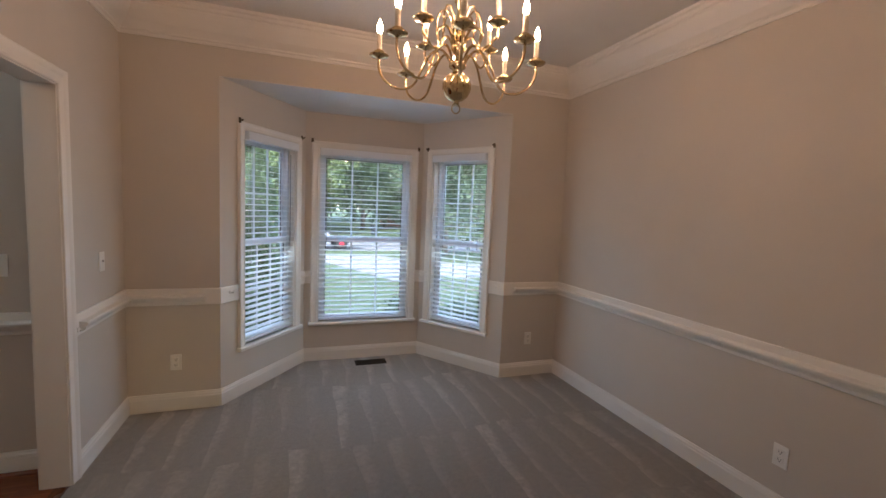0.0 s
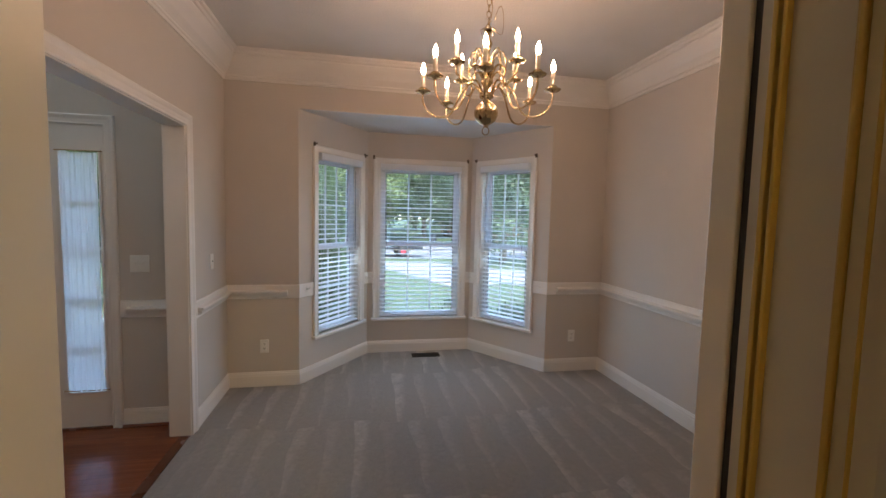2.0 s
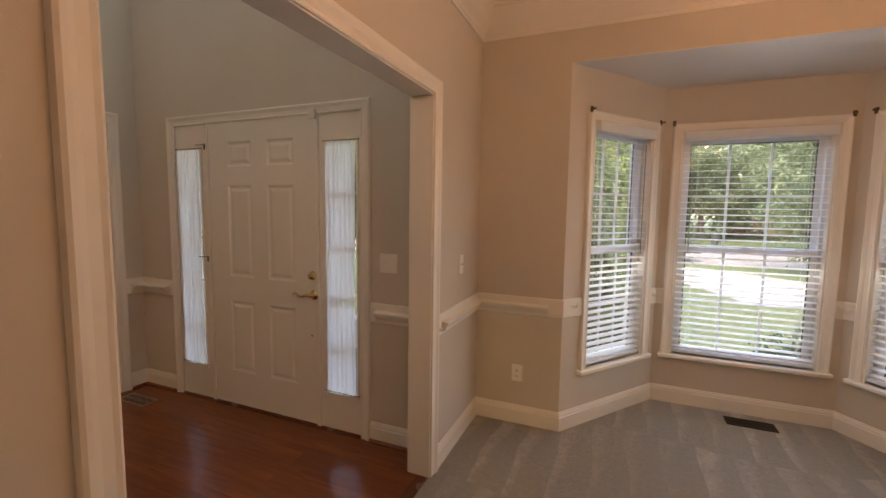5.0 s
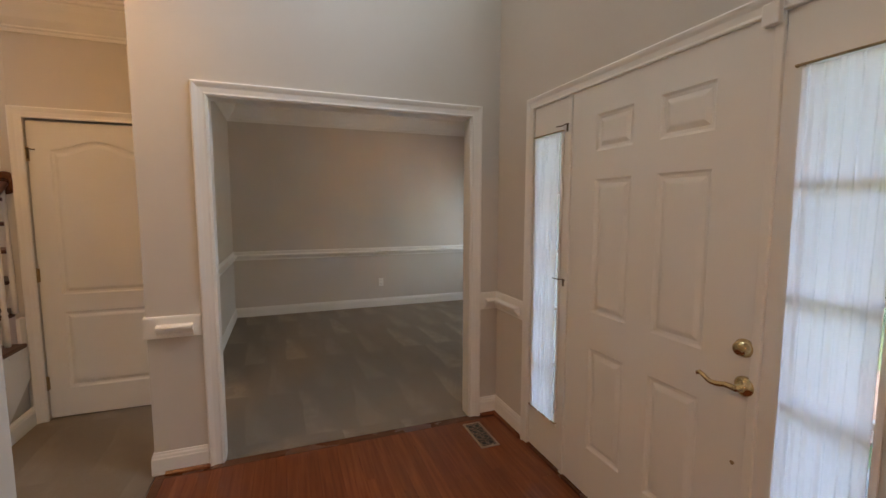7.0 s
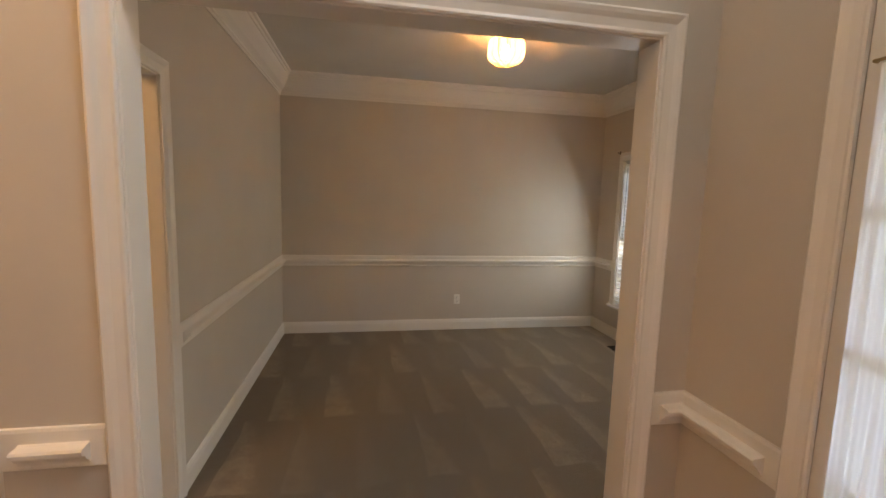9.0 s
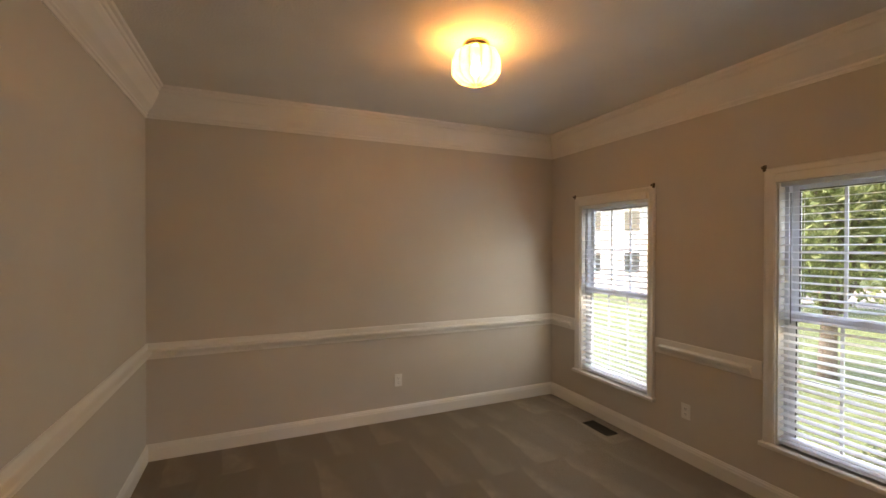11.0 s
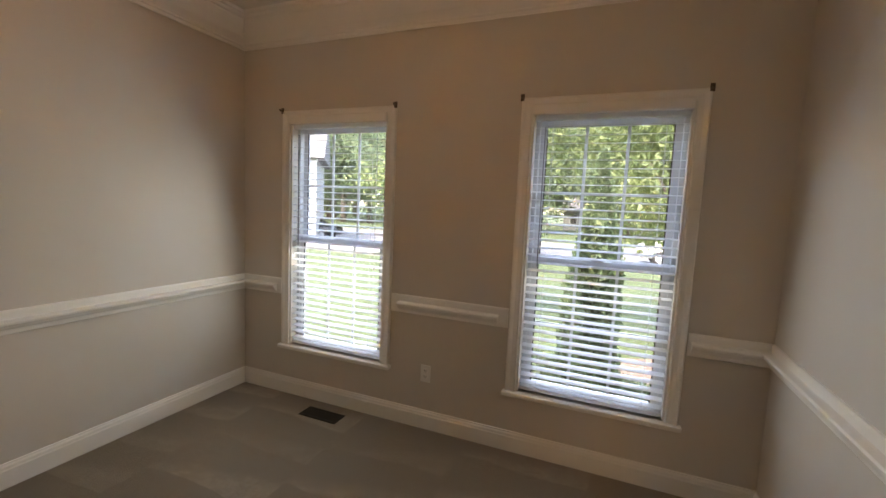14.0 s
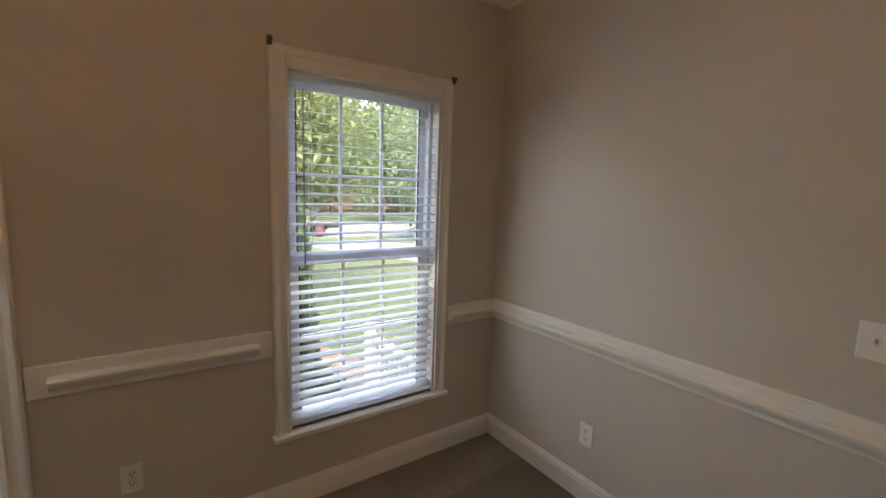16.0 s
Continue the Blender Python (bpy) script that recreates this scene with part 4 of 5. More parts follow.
# ---- lamps ----
def chandelier(cx, cy, zb):
    """Eight lower and four upper brass arms with candle bulbs; zb: height of the ball's middle."""
    c = thing("chandelier", "polished brass two-tier chandelier with twelve lit candle bulbs", "chandelier", pose(cx, cy, zb))
    bm = lathe([(0.004, -0.070), (0.014, -0.066), (0.010, -0.060), (0.030, -0.053), (0.048, -0.038), (0.060, -0.012), (0.060, 0.012), (0.050, 0.036), (0.032, 0.052),
                (0.018, 0.060), (0.022, 0.068), (0.036, 0.078), (0.038, 0.090), (0.022, 0.100), (0.014, 0.115), (0.020, 0.135), (0.032, 0.150), (0.032, 0.165),
                (0.016, 0.180), (0.012, 0.205), (0.018, 0.225), (0.028, 0.240), (0.028, 0.255), (0.014, 0.270), (0.010, 0.300), (0.016, 0.325), (0.024, 0.340),
                (0.016, 0.360), (0.008, 0.375), (0.012, 0.395), (0.005, 0.410)], 24)
    part("column", bm, BRASS, c, "turned brass column with a large ball", True)
    ring = [(0.018 * math.cos(a), 0, -0.088 + 0.020 * math.sin(a)) for a in np.linspace(0, 2 * math.pi, 17)[:-1]]
    part("ring", tube(ring, 0.003, 8, None, True), BRASS, c, "small brass ring", True)

    def arm(radius, z_hub, dip, z_pan, thick):
        pts = []
        ctrl = [(0.026, z_hub), (0.070, z_hub + 0.055), (0.125, z_hub + 0.020), (radius * 0.55, dip + 0.02), (radius * 0.74, dip), (radius * 0.92, dip + 0.03), (radius, z_pan - 0.05), (radius, z_pan)]
        ctrl = [ctrl[0], *ctrl, ctrl[-1]]
        for a, b, d, e in zip(ctrl, ctrl[1:], ctrl[2:], ctrl[3:]):
            for k in range(6):
                f = k / 6
                q = [0.5 * (2 * b[i] + (d[i] - a[i]) * f + (2 * a[i] - 5 * b[i] + 4 * d[i] - e[i]) * f * f + (3 * b[i] - a[i] - 3 * d[i] + e[i]) * f ** 3) for i in (0, 1)]
                pts.append((q[0], 0, q[1]))
        return tube(pts + [(radius, 0, z_pan)], thick, 8)

    def loop():
        ctrl = [(0.016, 0.150), (0.022, 0.215), (0.034, 0.275), (0.054, 0.305), (0.076, 0.300), (0.090, 0.268), (0.093, 0.225), (0.085, 0.190)]
        return tube([(r, 0, z) for r, z in ctrl], lambda f: 0.0048 - 0.0015 * f, 7)

    tiers = ((0.325, 0.092, -0.018, 0.110, 8, 252), (0.200, 0.165, 0.116, 0.204, 4, 297))
    shared = {}
    for radius, hub, dip, pan, count, turn in tiers:
        for k in range(count):
            spin = pose(0, 0, 0, 0, 0, turn + 360 / count * k)
            at = spin @ Matrix.Translation((radius, 0, pan))
            pieces = [("arm", BRASS, "", spin, lambda: arm(radius, hub, dip, pan, 0.0052)),
                      ("drip_pan", BRASS, "fluted brass drip pan", at, lambda: lathe([(0.006, -0.014), (0.012, -0.012), (0.018, -0.008), (0.034, -0.005), (0.041, 0.001), (0.041, 0.004), (0.024, 0.001), (0.018, 0.004), (0.023, 0.011), (0.021, 0.019), (0.015, 0.022), (0.0125, 0.022), (0.0125, 0.010)], 24, None, (0, 0, 0), "z", 0.05)),
                      ("candle", CANDLE, "cream candle sleeve", at, lambda: lathe([(0.0106, 0.012), (0.0106, 0.082), (0.009, 0.085), (0.007, 0.088)], 14)),
                      ("bulb", BULB, "lit flame-shaped bulb", at, lambda: lathe([(0.006, 0.088), (0.0094, 0.096), (0.0116, 0.106), (0.0108, 0.118), (0.0072, 0.131), (0.0034, 0.141), (0.001, 0.147)], 10))]
            if count == 8:
                pieces.append(("scroll", BRASS, "brass scroll loop", spin, loop))
            for nm, mt, lab, m, make in pieces:
                key = (nm, radius if nm == "arm" else 0)
                if key not in shared:
                    shared[key] = part(nm, make(), mt, c, lab, True)
                    shared[key].matrix_basis = m
                else:
                    ob = share(nm, shared[key].data, c, m)
                    if lab:
                        tagged(ob, lab)
    leaf = []
    for k in range(8):
        a = 2 * math.pi * k / 8
        leaf.append(tube([(r * math.cos(a), r * math.sin(a), h) for r, h in ((0.008, 0.398), (0.022, 0.412), (0.036, 0.408), (0.041, 0.396))], lambda f: 0.0045 - 0.0025 * f, 6))
    for own in leaf[1:]:
        merged(leaf[0], own)
    part("leaf_crown", leaf[0], BRASS, c, "ring of small curled brass leaves", True)
    top = CEIL - zb
    z, k = 0.420, 0
    link = [(0.011 * math.cos(a), 0, 0.019 * math.sin(a)) for a in np.linspace(0, 2 * math.pi, 13)[:-1]]
    first = None
    while z < top - 0.03:
        if first is None:
            first = part("chain_link", tube(link, 0.0022, 6, None, True), BRASS, c, "", True)
            first.matrix_basis = pose(0, 0, z)
        else:
            share("chain_link", first.data, c, pose(0, 0, z, 0, 0, 90 * (k % 2)))
        z, k = z + 0.031, k + 1
    cord = [(0.022 * math.sin(5 * f) * (1 - f), 0.014 * math.cos(7 * f) * (1 - f), 0.41 + (top - 0.43) * f) for f in np.linspace(0, 1, 24)]
    part("wire", tube(cord, 0.0022, 6), BRASS, c, "thin gold wire wound round the chain", True)
    spare = [(0.03 + 0.05 * math.sin(3.2 * f), 0.01 * f, 0.46 + 0.11 * math.sin(6.0 * f) * (1 - f) - 0.05 * f) for f in np.linspace(0, 1, 18)]
    part("spare_wire", tube(spare, 0.0016, 6), BRASS, c, "loose end of gold wire", True)
    part("canopy", lathe([(0.010, top - 0.05), (0.030, top - 0.040), (0.058, top - 0.016), (0.064, top - 0.001)], 24), BRASS, c, "round brass ceiling canopy", True)
    return c


chandelier(1.420, 1.610, 2.020)


def ribbed(profile, ribs, depth):
    """A turned bowl whose wall swells out into rounded ribs."""
    bm = bmesh.new()
    n = ribs * 8
    rings = []
    for r, z in profile:
        rings.append([bm.verts.new((r * (1 - depth + depth * abs(math.cos(ribs * math.pi * k / n)) * 2) * math.cos(2 * math.pi * k / n),
                                    r * (1 - depth + depth * abs(math.cos(ribs * math.pi * k / n)) * 2) * math.sin(2 * math.pi * k / n), z)) for k in range(n)])
    for a, b in zip(rings, rings[1:]):
        for k in range(n):
            bm.faces.new((a[k], a[(k + 1) % n], b[(k + 1) % n], b[k]))
    bm.faces.new(rings[-1])
    return bm


def flush_lamp(cx, cy):
    f = thing("ceiling_lamp", "lit flush ceiling lamp with a ribbed pressed-glass shade", "ceiling lamp", pose(cx, cy, CEIL))
    part("collar", lathe([(0.072, -0.001), (0.078, -0.010), (0.070, -0.018), (0.070, -0.026), (0.060, -0.032), (0.030, -0.036)], 28), BRASS, f, "stepped brass collar", True)
    prof = [(0.064, -0.026), (0.070, -0.036), (0.100, -0.046), (0.126, -0.060), (0.138, -0.084), (0.142, -0.120), (0.142, -0.165), (0.134, -0.190), (0.110, -0.212), (0.080, -0.228), (0.045, -0.238), (0.014, -0.242)]
    part("glass_shade", ribbed([(r * 0.93, z) for r, z in prof], 12, 0.075), LAMP_GLASS, f, "glowing ribbed clear glass shade")
    # Tubes of darker amber in the creases stand for the ribs' shading
    crease_line = None
    for k in range(12):
        turn = pose(0, 0, 0, 0, 0, 30 * k + 15)
        if crease_line is None:
            crease_line = part("crease_line", tube([(r * 0.93 * 0.932, 0, z) for r, z in prof[2:]], 0.0042, 6), LAMP_CREASE, f, "darker amber line drawn for the shadow in a glass crease", True)
            crease_line.matrix_basis = turn
        else:
            tagged(share("crease_line", crease_line.data, f, turn), "darker amber line drawn for the shadow in a glass crease")
    part("bulb", lathe([(0.012, -0.090), (0.018, -0.110), (0.030, -0.138), (0.032, -0.158), (0.024, -0.178), (0.008, -0.188)], 12), LAMP_BULB, f, "lit bulb", True)
    return f


flush_lamp(-4.865, 2.58)
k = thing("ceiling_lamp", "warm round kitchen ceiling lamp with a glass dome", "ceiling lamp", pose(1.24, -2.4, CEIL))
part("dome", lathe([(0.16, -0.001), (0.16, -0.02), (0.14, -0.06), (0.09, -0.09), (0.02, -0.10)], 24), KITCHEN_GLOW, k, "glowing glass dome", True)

# ---- stairs, fittings ----
st = thing("staircase", "open staircase with dark wood treads, white risers and white turned balusters", "staircase")
RISE, RUN, SY0, SY1 = 0.193, 0.256, -1.25, -0.34
tread = riser = None
for n in range(1, 14):
    xb = -3.285 - RUN * (n - 1)           # back edge of the tread
    y1 = SY1 if n < 4 else -0.392
    over = 0.03 if n < 4 else 0.0
    part("tread", box(xb - 0.01, xb + RUN + 0.03, SY0 + 0.002, y1 + over, RISE * n - 0.028, RISE * n, bevel=0.008), STAIR_WOOD, st)
    part("riser", box(xb + RUN - 0.018, xb + RUN, SY0 + 0.002, y1 - 0.004, RISE * (n - 1), RISE * n - 0.028), TRIM, st)
bm = bmesh.new()
pts = [(-3.01, 0.0)]
for n in range(1, 4):
    xf = -3.285 - RUN * (n - 1) + RUN
    pts += [(xf - 0.002, RISE * (n - 1) if n > 1 else 0.0), (xf - 0.002, RISE * n - 0.030)]
pts += [(-3.797, RISE * 3 - 0.030), (-3.797, RISE * 4 - 0.03), (-3.868, RISE * 4 - 0.03), (-3.868, 0.33), (-3.43, 0.0)]
seen = []
for p in pts:
    if not seen or (Vector(p) - Vector(seen[-1])).length > 1e-4:
        seen.append(p)
front = [bm.verts.new((x, SY1 + 0.004, z)) for x, z in seen]
back = [bm.verts.new((x, SY1 - 0.016, z)) for x, z in seen]
bm.faces.new(front), bm.faces.new(back)
for i in range(len(seen)):
    j = (i + 1) % len(seen)
    bm.faces.new((front[i], front[j], back[j], back[i]))
part("stringer", bm, TRIM, st, "white stepped outer stringer")
part("spandrel", box(-3.869, -3.02, SY1 - 0.03, SY1 - 0.017, 0.0, 0.185), WALL, st, "greige painted panel under the stair")
part("spandrel", box(-3.869, -3.56, SY1 - 0.03, SY1 - 0.0175, 0.185, 0.56), WALL, st)
part("skirt", sweep(BASE, [(-3.02, SY1 + 0.004), (-3.868, SY1 + 0.004)][::-1]), TRIM, st, "white baseboard under the stringer")
for n in range(1, 4):
    xb = -3.285 - RUN * (n - 1)
    pts = [(xb + RUN * f, 0.045 - 0.03 * abs(math.sin(f * 6.5))) for f in np.linspace(0.05, 0.95, 12)]
    bm = bmesh.new()
    lo = [(x, RISE * n - 0.030 - h) for x, h in pts]
    poly = [(lo[0][0], RISE * n - 0.031), *lo, (lo[-1][0], RISE * n - 0.031)]
    f1 = [bm.verts.new((x, SY1 + 0.012, z)) for x, z in poly]
    f0 = [bm.verts.new((x, SY1 + 0.004, z)) for x, z in poly]
    bm.faces.new(f1)
    for i in range(len(poly)):
        j = (i + 1) % len(poly)
        bm.faces.new((f1[i], f1[j], f0[j], f0[i]))
    part("bracket", bm, TRIM, st, "white scroll bracket below the tread")
BAL = [(0.017, 0.0), (0.017, 0.16), (0.013, 0.17), (0.019, 0.18), (0.012, 0.195), (0.016, 0.24), (0.013, 0.34), (0.009, 0.60), (0.0085, 0.80)]
shared_bal = None
for n in range(1, 5):
    for f in ((0.25, 0.75) if n < 4 else (0.82,)):
        x = -3.285 - RUN * (n - 1) + RUN * f
        top = 1.60 - (x + 3.82) * (RISE / RUN)
        h = (top - RISE * n) / 0.80
        if shared_bal is None:
            shared_bal = part("baluster", lathe(BAL, 10), TRIM, st, "white turned baluster", True)
            ob = shared_bal
        else:
            ob = tagged(share("baluster", shared_bal.data, st, Matrix()), "white turned baluster")
        ob.matrix_basis = Matrix.Translation((x, -0.375, RISE * n)) @ Matrix.Diagonal((1, 1, h, 1))
bm = bmesh.new()
prof = [(-0.03, -0.012), (-0.034, 0.004), (-0.026, 0.022), (0, 0.030), (0.026, 0.022), (0.034, 0.004), (0.03, -0.012), (0.018, -0.026), (-0.018, -0.026)]
rows = []
for x in (-2.82, -3.1, -3.5, -3.848):
    z = 1.628 - (x + 3.85) * (RISE / RUN)
    rows.append([bm.verts.new((x, -0.375 + a, z + b)) for a, b in prof])
for a, b in zip(rows, rows[1:]):
    for i in range(len(prof)):
        j = (i + 1) % len(prof)
        bm.faces.new((a[i], a[j], b[j], b[i]))
bm.faces.new(rows[0]), bm.faces.new(rows[-1])
part("handrail", bm, RAIL_WOOD, st, "dark brown wooden handrail", True)
part("rosette", lathe([(0.072, 0.0), (0.074, 0.008), (0.066, 0.016), (0.058, 0.018), (0.03, 0.024)], 24, None, (-3.869, -0.375, 1.622), "x"), RAIL_WOOD, st, "round dark wooden wall rosette", True)
bm = box(-2.95, -2.86, -0.42, -0.33, 0, 1.02, bevel=0.006)
lathe([(0.05, 1.02), (0.062, 1.035), (0.05, 1.05), (0.03, 1.06), (0.048, 1.09), (0.045, 1.13), (0.02, 1.15)], 16, bm, (-2.905, -0.375, 0))
part("newel_post", bm, TRIM, st, "white newel post")


def floor_vent(name, label, cx, cy, along_x, mat, lattice):
    v = thing(name, label, "floor vent", pose(cx, cy, 0.0, 0, 0, 0 if along_x else 90), "floor vents")
    L, W = 0.15, 0.062
    bm = bmesh.new()
    for a, b, c, d in ((-L, L, -W, -W + .014), (-L, L, W - .014, W), (-L, -L + .014, -W + .014, W - .014), (L - .014, L, -W + .014, W - .014)):
        box(a, b, c, d, 0.0, 0.006, bm, 0.0015)
    part("frame", bm, mat, v)
    # No hole is cut: a near-black plate gives the duct's shade
    part("duct_shade", box(-L + .014, L - .014, -W + .014, W - .014, 0.0002, 0.0012), SLOT, v, "near-black plate standing for the shade inside the duct")
    if lattice:
        bm = bmesh.new()
        for i in range(4):
            for j in (-1, 1):
                cx0, cy0 = -0.102 + 0.068 * i, 0.024 * j
                tube([(cx0 + 0.022 * math.cos(a), cy0 + 0.018 * math.sin(a), 0.004) for a in np.linspace(0, 2 * math.pi, 13)[:-1]], 0.0020, 5, bm, True)
        for i in range(5):
            x = -0.136 + 0.068 * i
            tube([(x - 0.02, -0.045, 0.004), (x + 0.006, 0, 0.004), (x - 0.02, 0.045, 0.004)], 0.0019, 5, bm)
        tube([(-0.135, 0, 0.004), (0.135, 0, 0.004)], 0.0019, 5, bm)
        part("grille", bm, mat, v, "tan scrolled lattice grille")
    else:
        for j in (-1, 0, 1):
            part("bar", box(-L + .014, L - .014, 0.022 * j - .003, 0.022 * j + .003, 0.001, 0.005), mat, v)
        for i in range(14):
            x = -0.125 + 0.25 * i / 13
            part("louvre", box(x - .003, x + .003, -W + .014, W - .014, 0.001, 0.0045), mat, v)
    return v


floor_vent("floor_vent", "brown louvred floor register in the carpet below the bay", 1.50, 3.925, True, IRON, False)
floor_vent("floor_vent", "brown louvred floor register in the carpet below the windows", -5.565, 4.200, True, IRON, False)
floor_vent("floor_vent", "oak framed floor register with scrolled lattice, by the front door", -2.68, 2.445, True, wood_material("oak_register", (0.26, 0.165, 0.11), (0.36, 0.24, 0.165), 0.4, "x"), True)


def plate_pose(p, d, z):
    return plan_pose(p, d, z)


def outlet(p, d, z, label="white duplex wall outlet below the chair rail"):
    o = thing("wall_outlet", label, "outlet", plate_pose(p, d, z), "wall outlets")
    part("plate", box(-0.036, 0.036, 0.0, 0.006, -0.058, 0.058, bevel=0.003), PLATE, o)
    for s in (-1, 1):
        soc = part("socket", box(-0.017, 0.017, 0.006, 0.008, s * 0.02 - 0.014, s * 0.02 + 0.014, bevel=0.003), PLATE, o)
        bm = bmesh.new()
        for x in (-0.007, 0.006):
            box(x - 0.0013, x + 0.0013, 0.0078, 0.0086, s * 0.02 - 0.002, s * 0.02 + 0.008, bm)
        box(-0.003, 0.002, 0.0078, 0.0086, s * 0.02 - 0.010, s * 0.02 - 0.006, bm)
        part("slots", bm, SLOT, soc)
    return o


def switch(p, d, z, gangs, label):
    o = thing("light_switch", label, "light switch", plate_pose(p, d, z), "light switches")
    w = 0.036 + 0.023 * (gangs - 1)
    part("plate", box(-w, w, 0.0, 0.006, -0.058, 0.058, bevel=0.003), PLATE, o)
    for g in range(gangs):
        x = (g - (gangs - 1) / 2) * 0.046
        part("toggle", box(x - 0.005, x + 0.005, 0.006, 0.017, -0.004, 0.011, bevel=0.002), PLATE, o)
    return o


outlet((-0.004, 3.29), (-1, 0), 0.351)
outlet((2.853, 3.29), (-1, 0), 0.352)
outlet((3.15, 1.271), (0, 1), 0.328)
outlet((-6.465, 2.615), (0, -1), 0.365)
outlet((-4.87, 4.375), (-1, 0), 0.375)
outlet((-3.03, 3.646), (0, 1), 0.347)
switch((-0.665, 2.685), (-1, 0), 1.131, 2, "white double toggle switch beside the front door")
switch((-0.30, 2.935), (0, -1), 1.12, 1, "white single toggle switch above the chair rail")
switch((-3.03, 2.712), (0, 1), 1.119, 1, "white single toggle switch above the chair rail")


def tieback(p, d, z=0.838):
    h = thing("tieback_hook", "small white painted curtain tieback hook on the chair rail", "hook", plan_pose(p, d, z), "tieback hooks")
    part("backplate", lathe([(0.013, 0.013), (0.013, 0.018), (0.008, 0.021)], 12, None, (0, 0, 0), "y"), TRIM, h)
    part("hook", tube([(0, 0.018, 0), (0, 0.040, -0.002), (0, 0.047, 0.008), (0, 0.044, 0.018)], 0.004, 6), TRIM, h)
    part("crossbar", box(-0.018, 0.018, 0.016, 0.021, -0.004, 0.004, bevel=0.0015), TRIM, h)
    return h


for i, u in ((0, r0 * 0.45), (0, (r1 + 0.986) / 2), (1, 0.025), (1, c1 + 0.03), (2, (l0) * 0.6), (2, (l1 + 1.0) / 2)):
    tieback(along(BAY[i], BAY[i + 1], u), Vector(BAY[i + 1]) - Vector(BAY[i]))
tieback((-0.30, 2.592), (0, -1), 0.80)

hl = thing("ceiling_lamp", "warm round hall ceiling lamp with a glass dome", "ceiling lamp", pose(-2.45, -0.02, CEIL))
part("dome", lathe([(0.15, -0.001), (0.15, -0.02), (0.13, -0.06), (0.08, -0.09), (0.02, -0.10)], 24), HALL_GLOW, hl, "glowing glass dome", True)

# ---- outdoors ----
STREET = -1.25                       # level of the street; the front lawn falls to it


def gz(y):
    """Height of the lawn: it falls evenly from the house to the street."""
    return -0.70 + (STREET + 0.70) * min(1.0, max(0.0, (y - 3.0) / 22.0))


def laid(points, lift, deep=0.1):
    """A slab that lies on the lawn and follows its fall."""
    bm = slab(points, 0, 1)
    for v in bm.verts:
        v.co.z = gz(v.co.y) + (lift if v.co.z > 0.5 else -deep)
    return bm


ground_bm = bmesh.new()
strips = [[ground_bm.verts.new((x, y, gz(y))) for x in (-300, 300)] for y in (-200, 3, 25, 500)]
for near, beyond in zip(strips, strips[1:]):
    ground_bm.faces.new((near[0], near[1], beyond[1], beyond[0]))
structure("ground", ground_bm, GRASS, "green suburban lawn with worn patches", "lawn")
structure("road", laid([(-200, 29), (200, 25), (200, 38), (-200, 42)], 0.012), ASPHALT, "pale grey residential street", "road")
structure("driveway", laid([(0.8, 25), (4.4, 25), (8.0, 20.3), (10.0, 19.2), (17, 17.5), (17, 9), (8.6, 14.0), (6.3, 15.0), (4.1, 13.8), (2.4, 19.5)], 0.016), CONCRETE, "pale concrete driveway", "driveway")
structure("path", laid([(-2.3, 4.4), (-1.0, 4.4), (-0.9, 7.0), (-2.2, 7.0)], 0.018), CONCRETE, "pale concrete garden path", "path")
structure("neighbour_drive", laid([(-36, 22), (-16, 20), (-14, 29), (-38, 29.4)], 0.018), CONCRETE, "pale concrete drive of the house next door", "driveway")
structure("flower_bed", laid([(-7.2, 4.6), (-2.6, 4.6), (-2.4, 7.4), (-3.0, 9.4), (-4.8, 8.6), (-5.4, 6.6), (-7.2, 6.2)], 0.03), MULCH, "reddish bark mulch bed", "flower bed")
structure("flower_bed", laid([(-0.35, 3.4), (0.2, 3.42), (0.8, 4.3), (2.1, 4.3), (2.8, 3.42), (4.2, 3.42), (4.2, 6.2), (-0.35, 6.2)], 0.03), MULCH, "reddish bark mulch bed", "flower bed")
structure("porch", slab([(-2.925, 2.83), (-0.43, 2.83), (-0.43, 4.35), (-2.925, 4.35)], -1.0, -0.06), CONCRETE, "concrete front porch slab", "porch")


def leaf_mesh(points, size, rng, name, mat, lift=0.3):
    """Many small bent leaves, two triangles each, at the given points."""
    verts, faces = [], []
    for p in points:
        a = rng.normal(size=3)
        a /= np.linalg.norm(a)
        b = np.cross(a, rng.normal(size=3))
        b /= np.linalg.norm(b)
        s = size * rng.uniform(0.6, 1.4)
        k = len(verts)
        c = np.cross(a, b) * s * lift
        verts += [tuple(p - a * s), tuple(p + b * s * 0.5 + c), tuple(p + a * s), tuple(p - b * s * 0.5 + c)]
        faces += [(k, k + 1, k + 2), (k, k + 2, k + 3)]
    me = bpy.data.meshes.new(name)
    me.from_pydata(verts, [], faces)
    me.materials.append(mat)
    return me


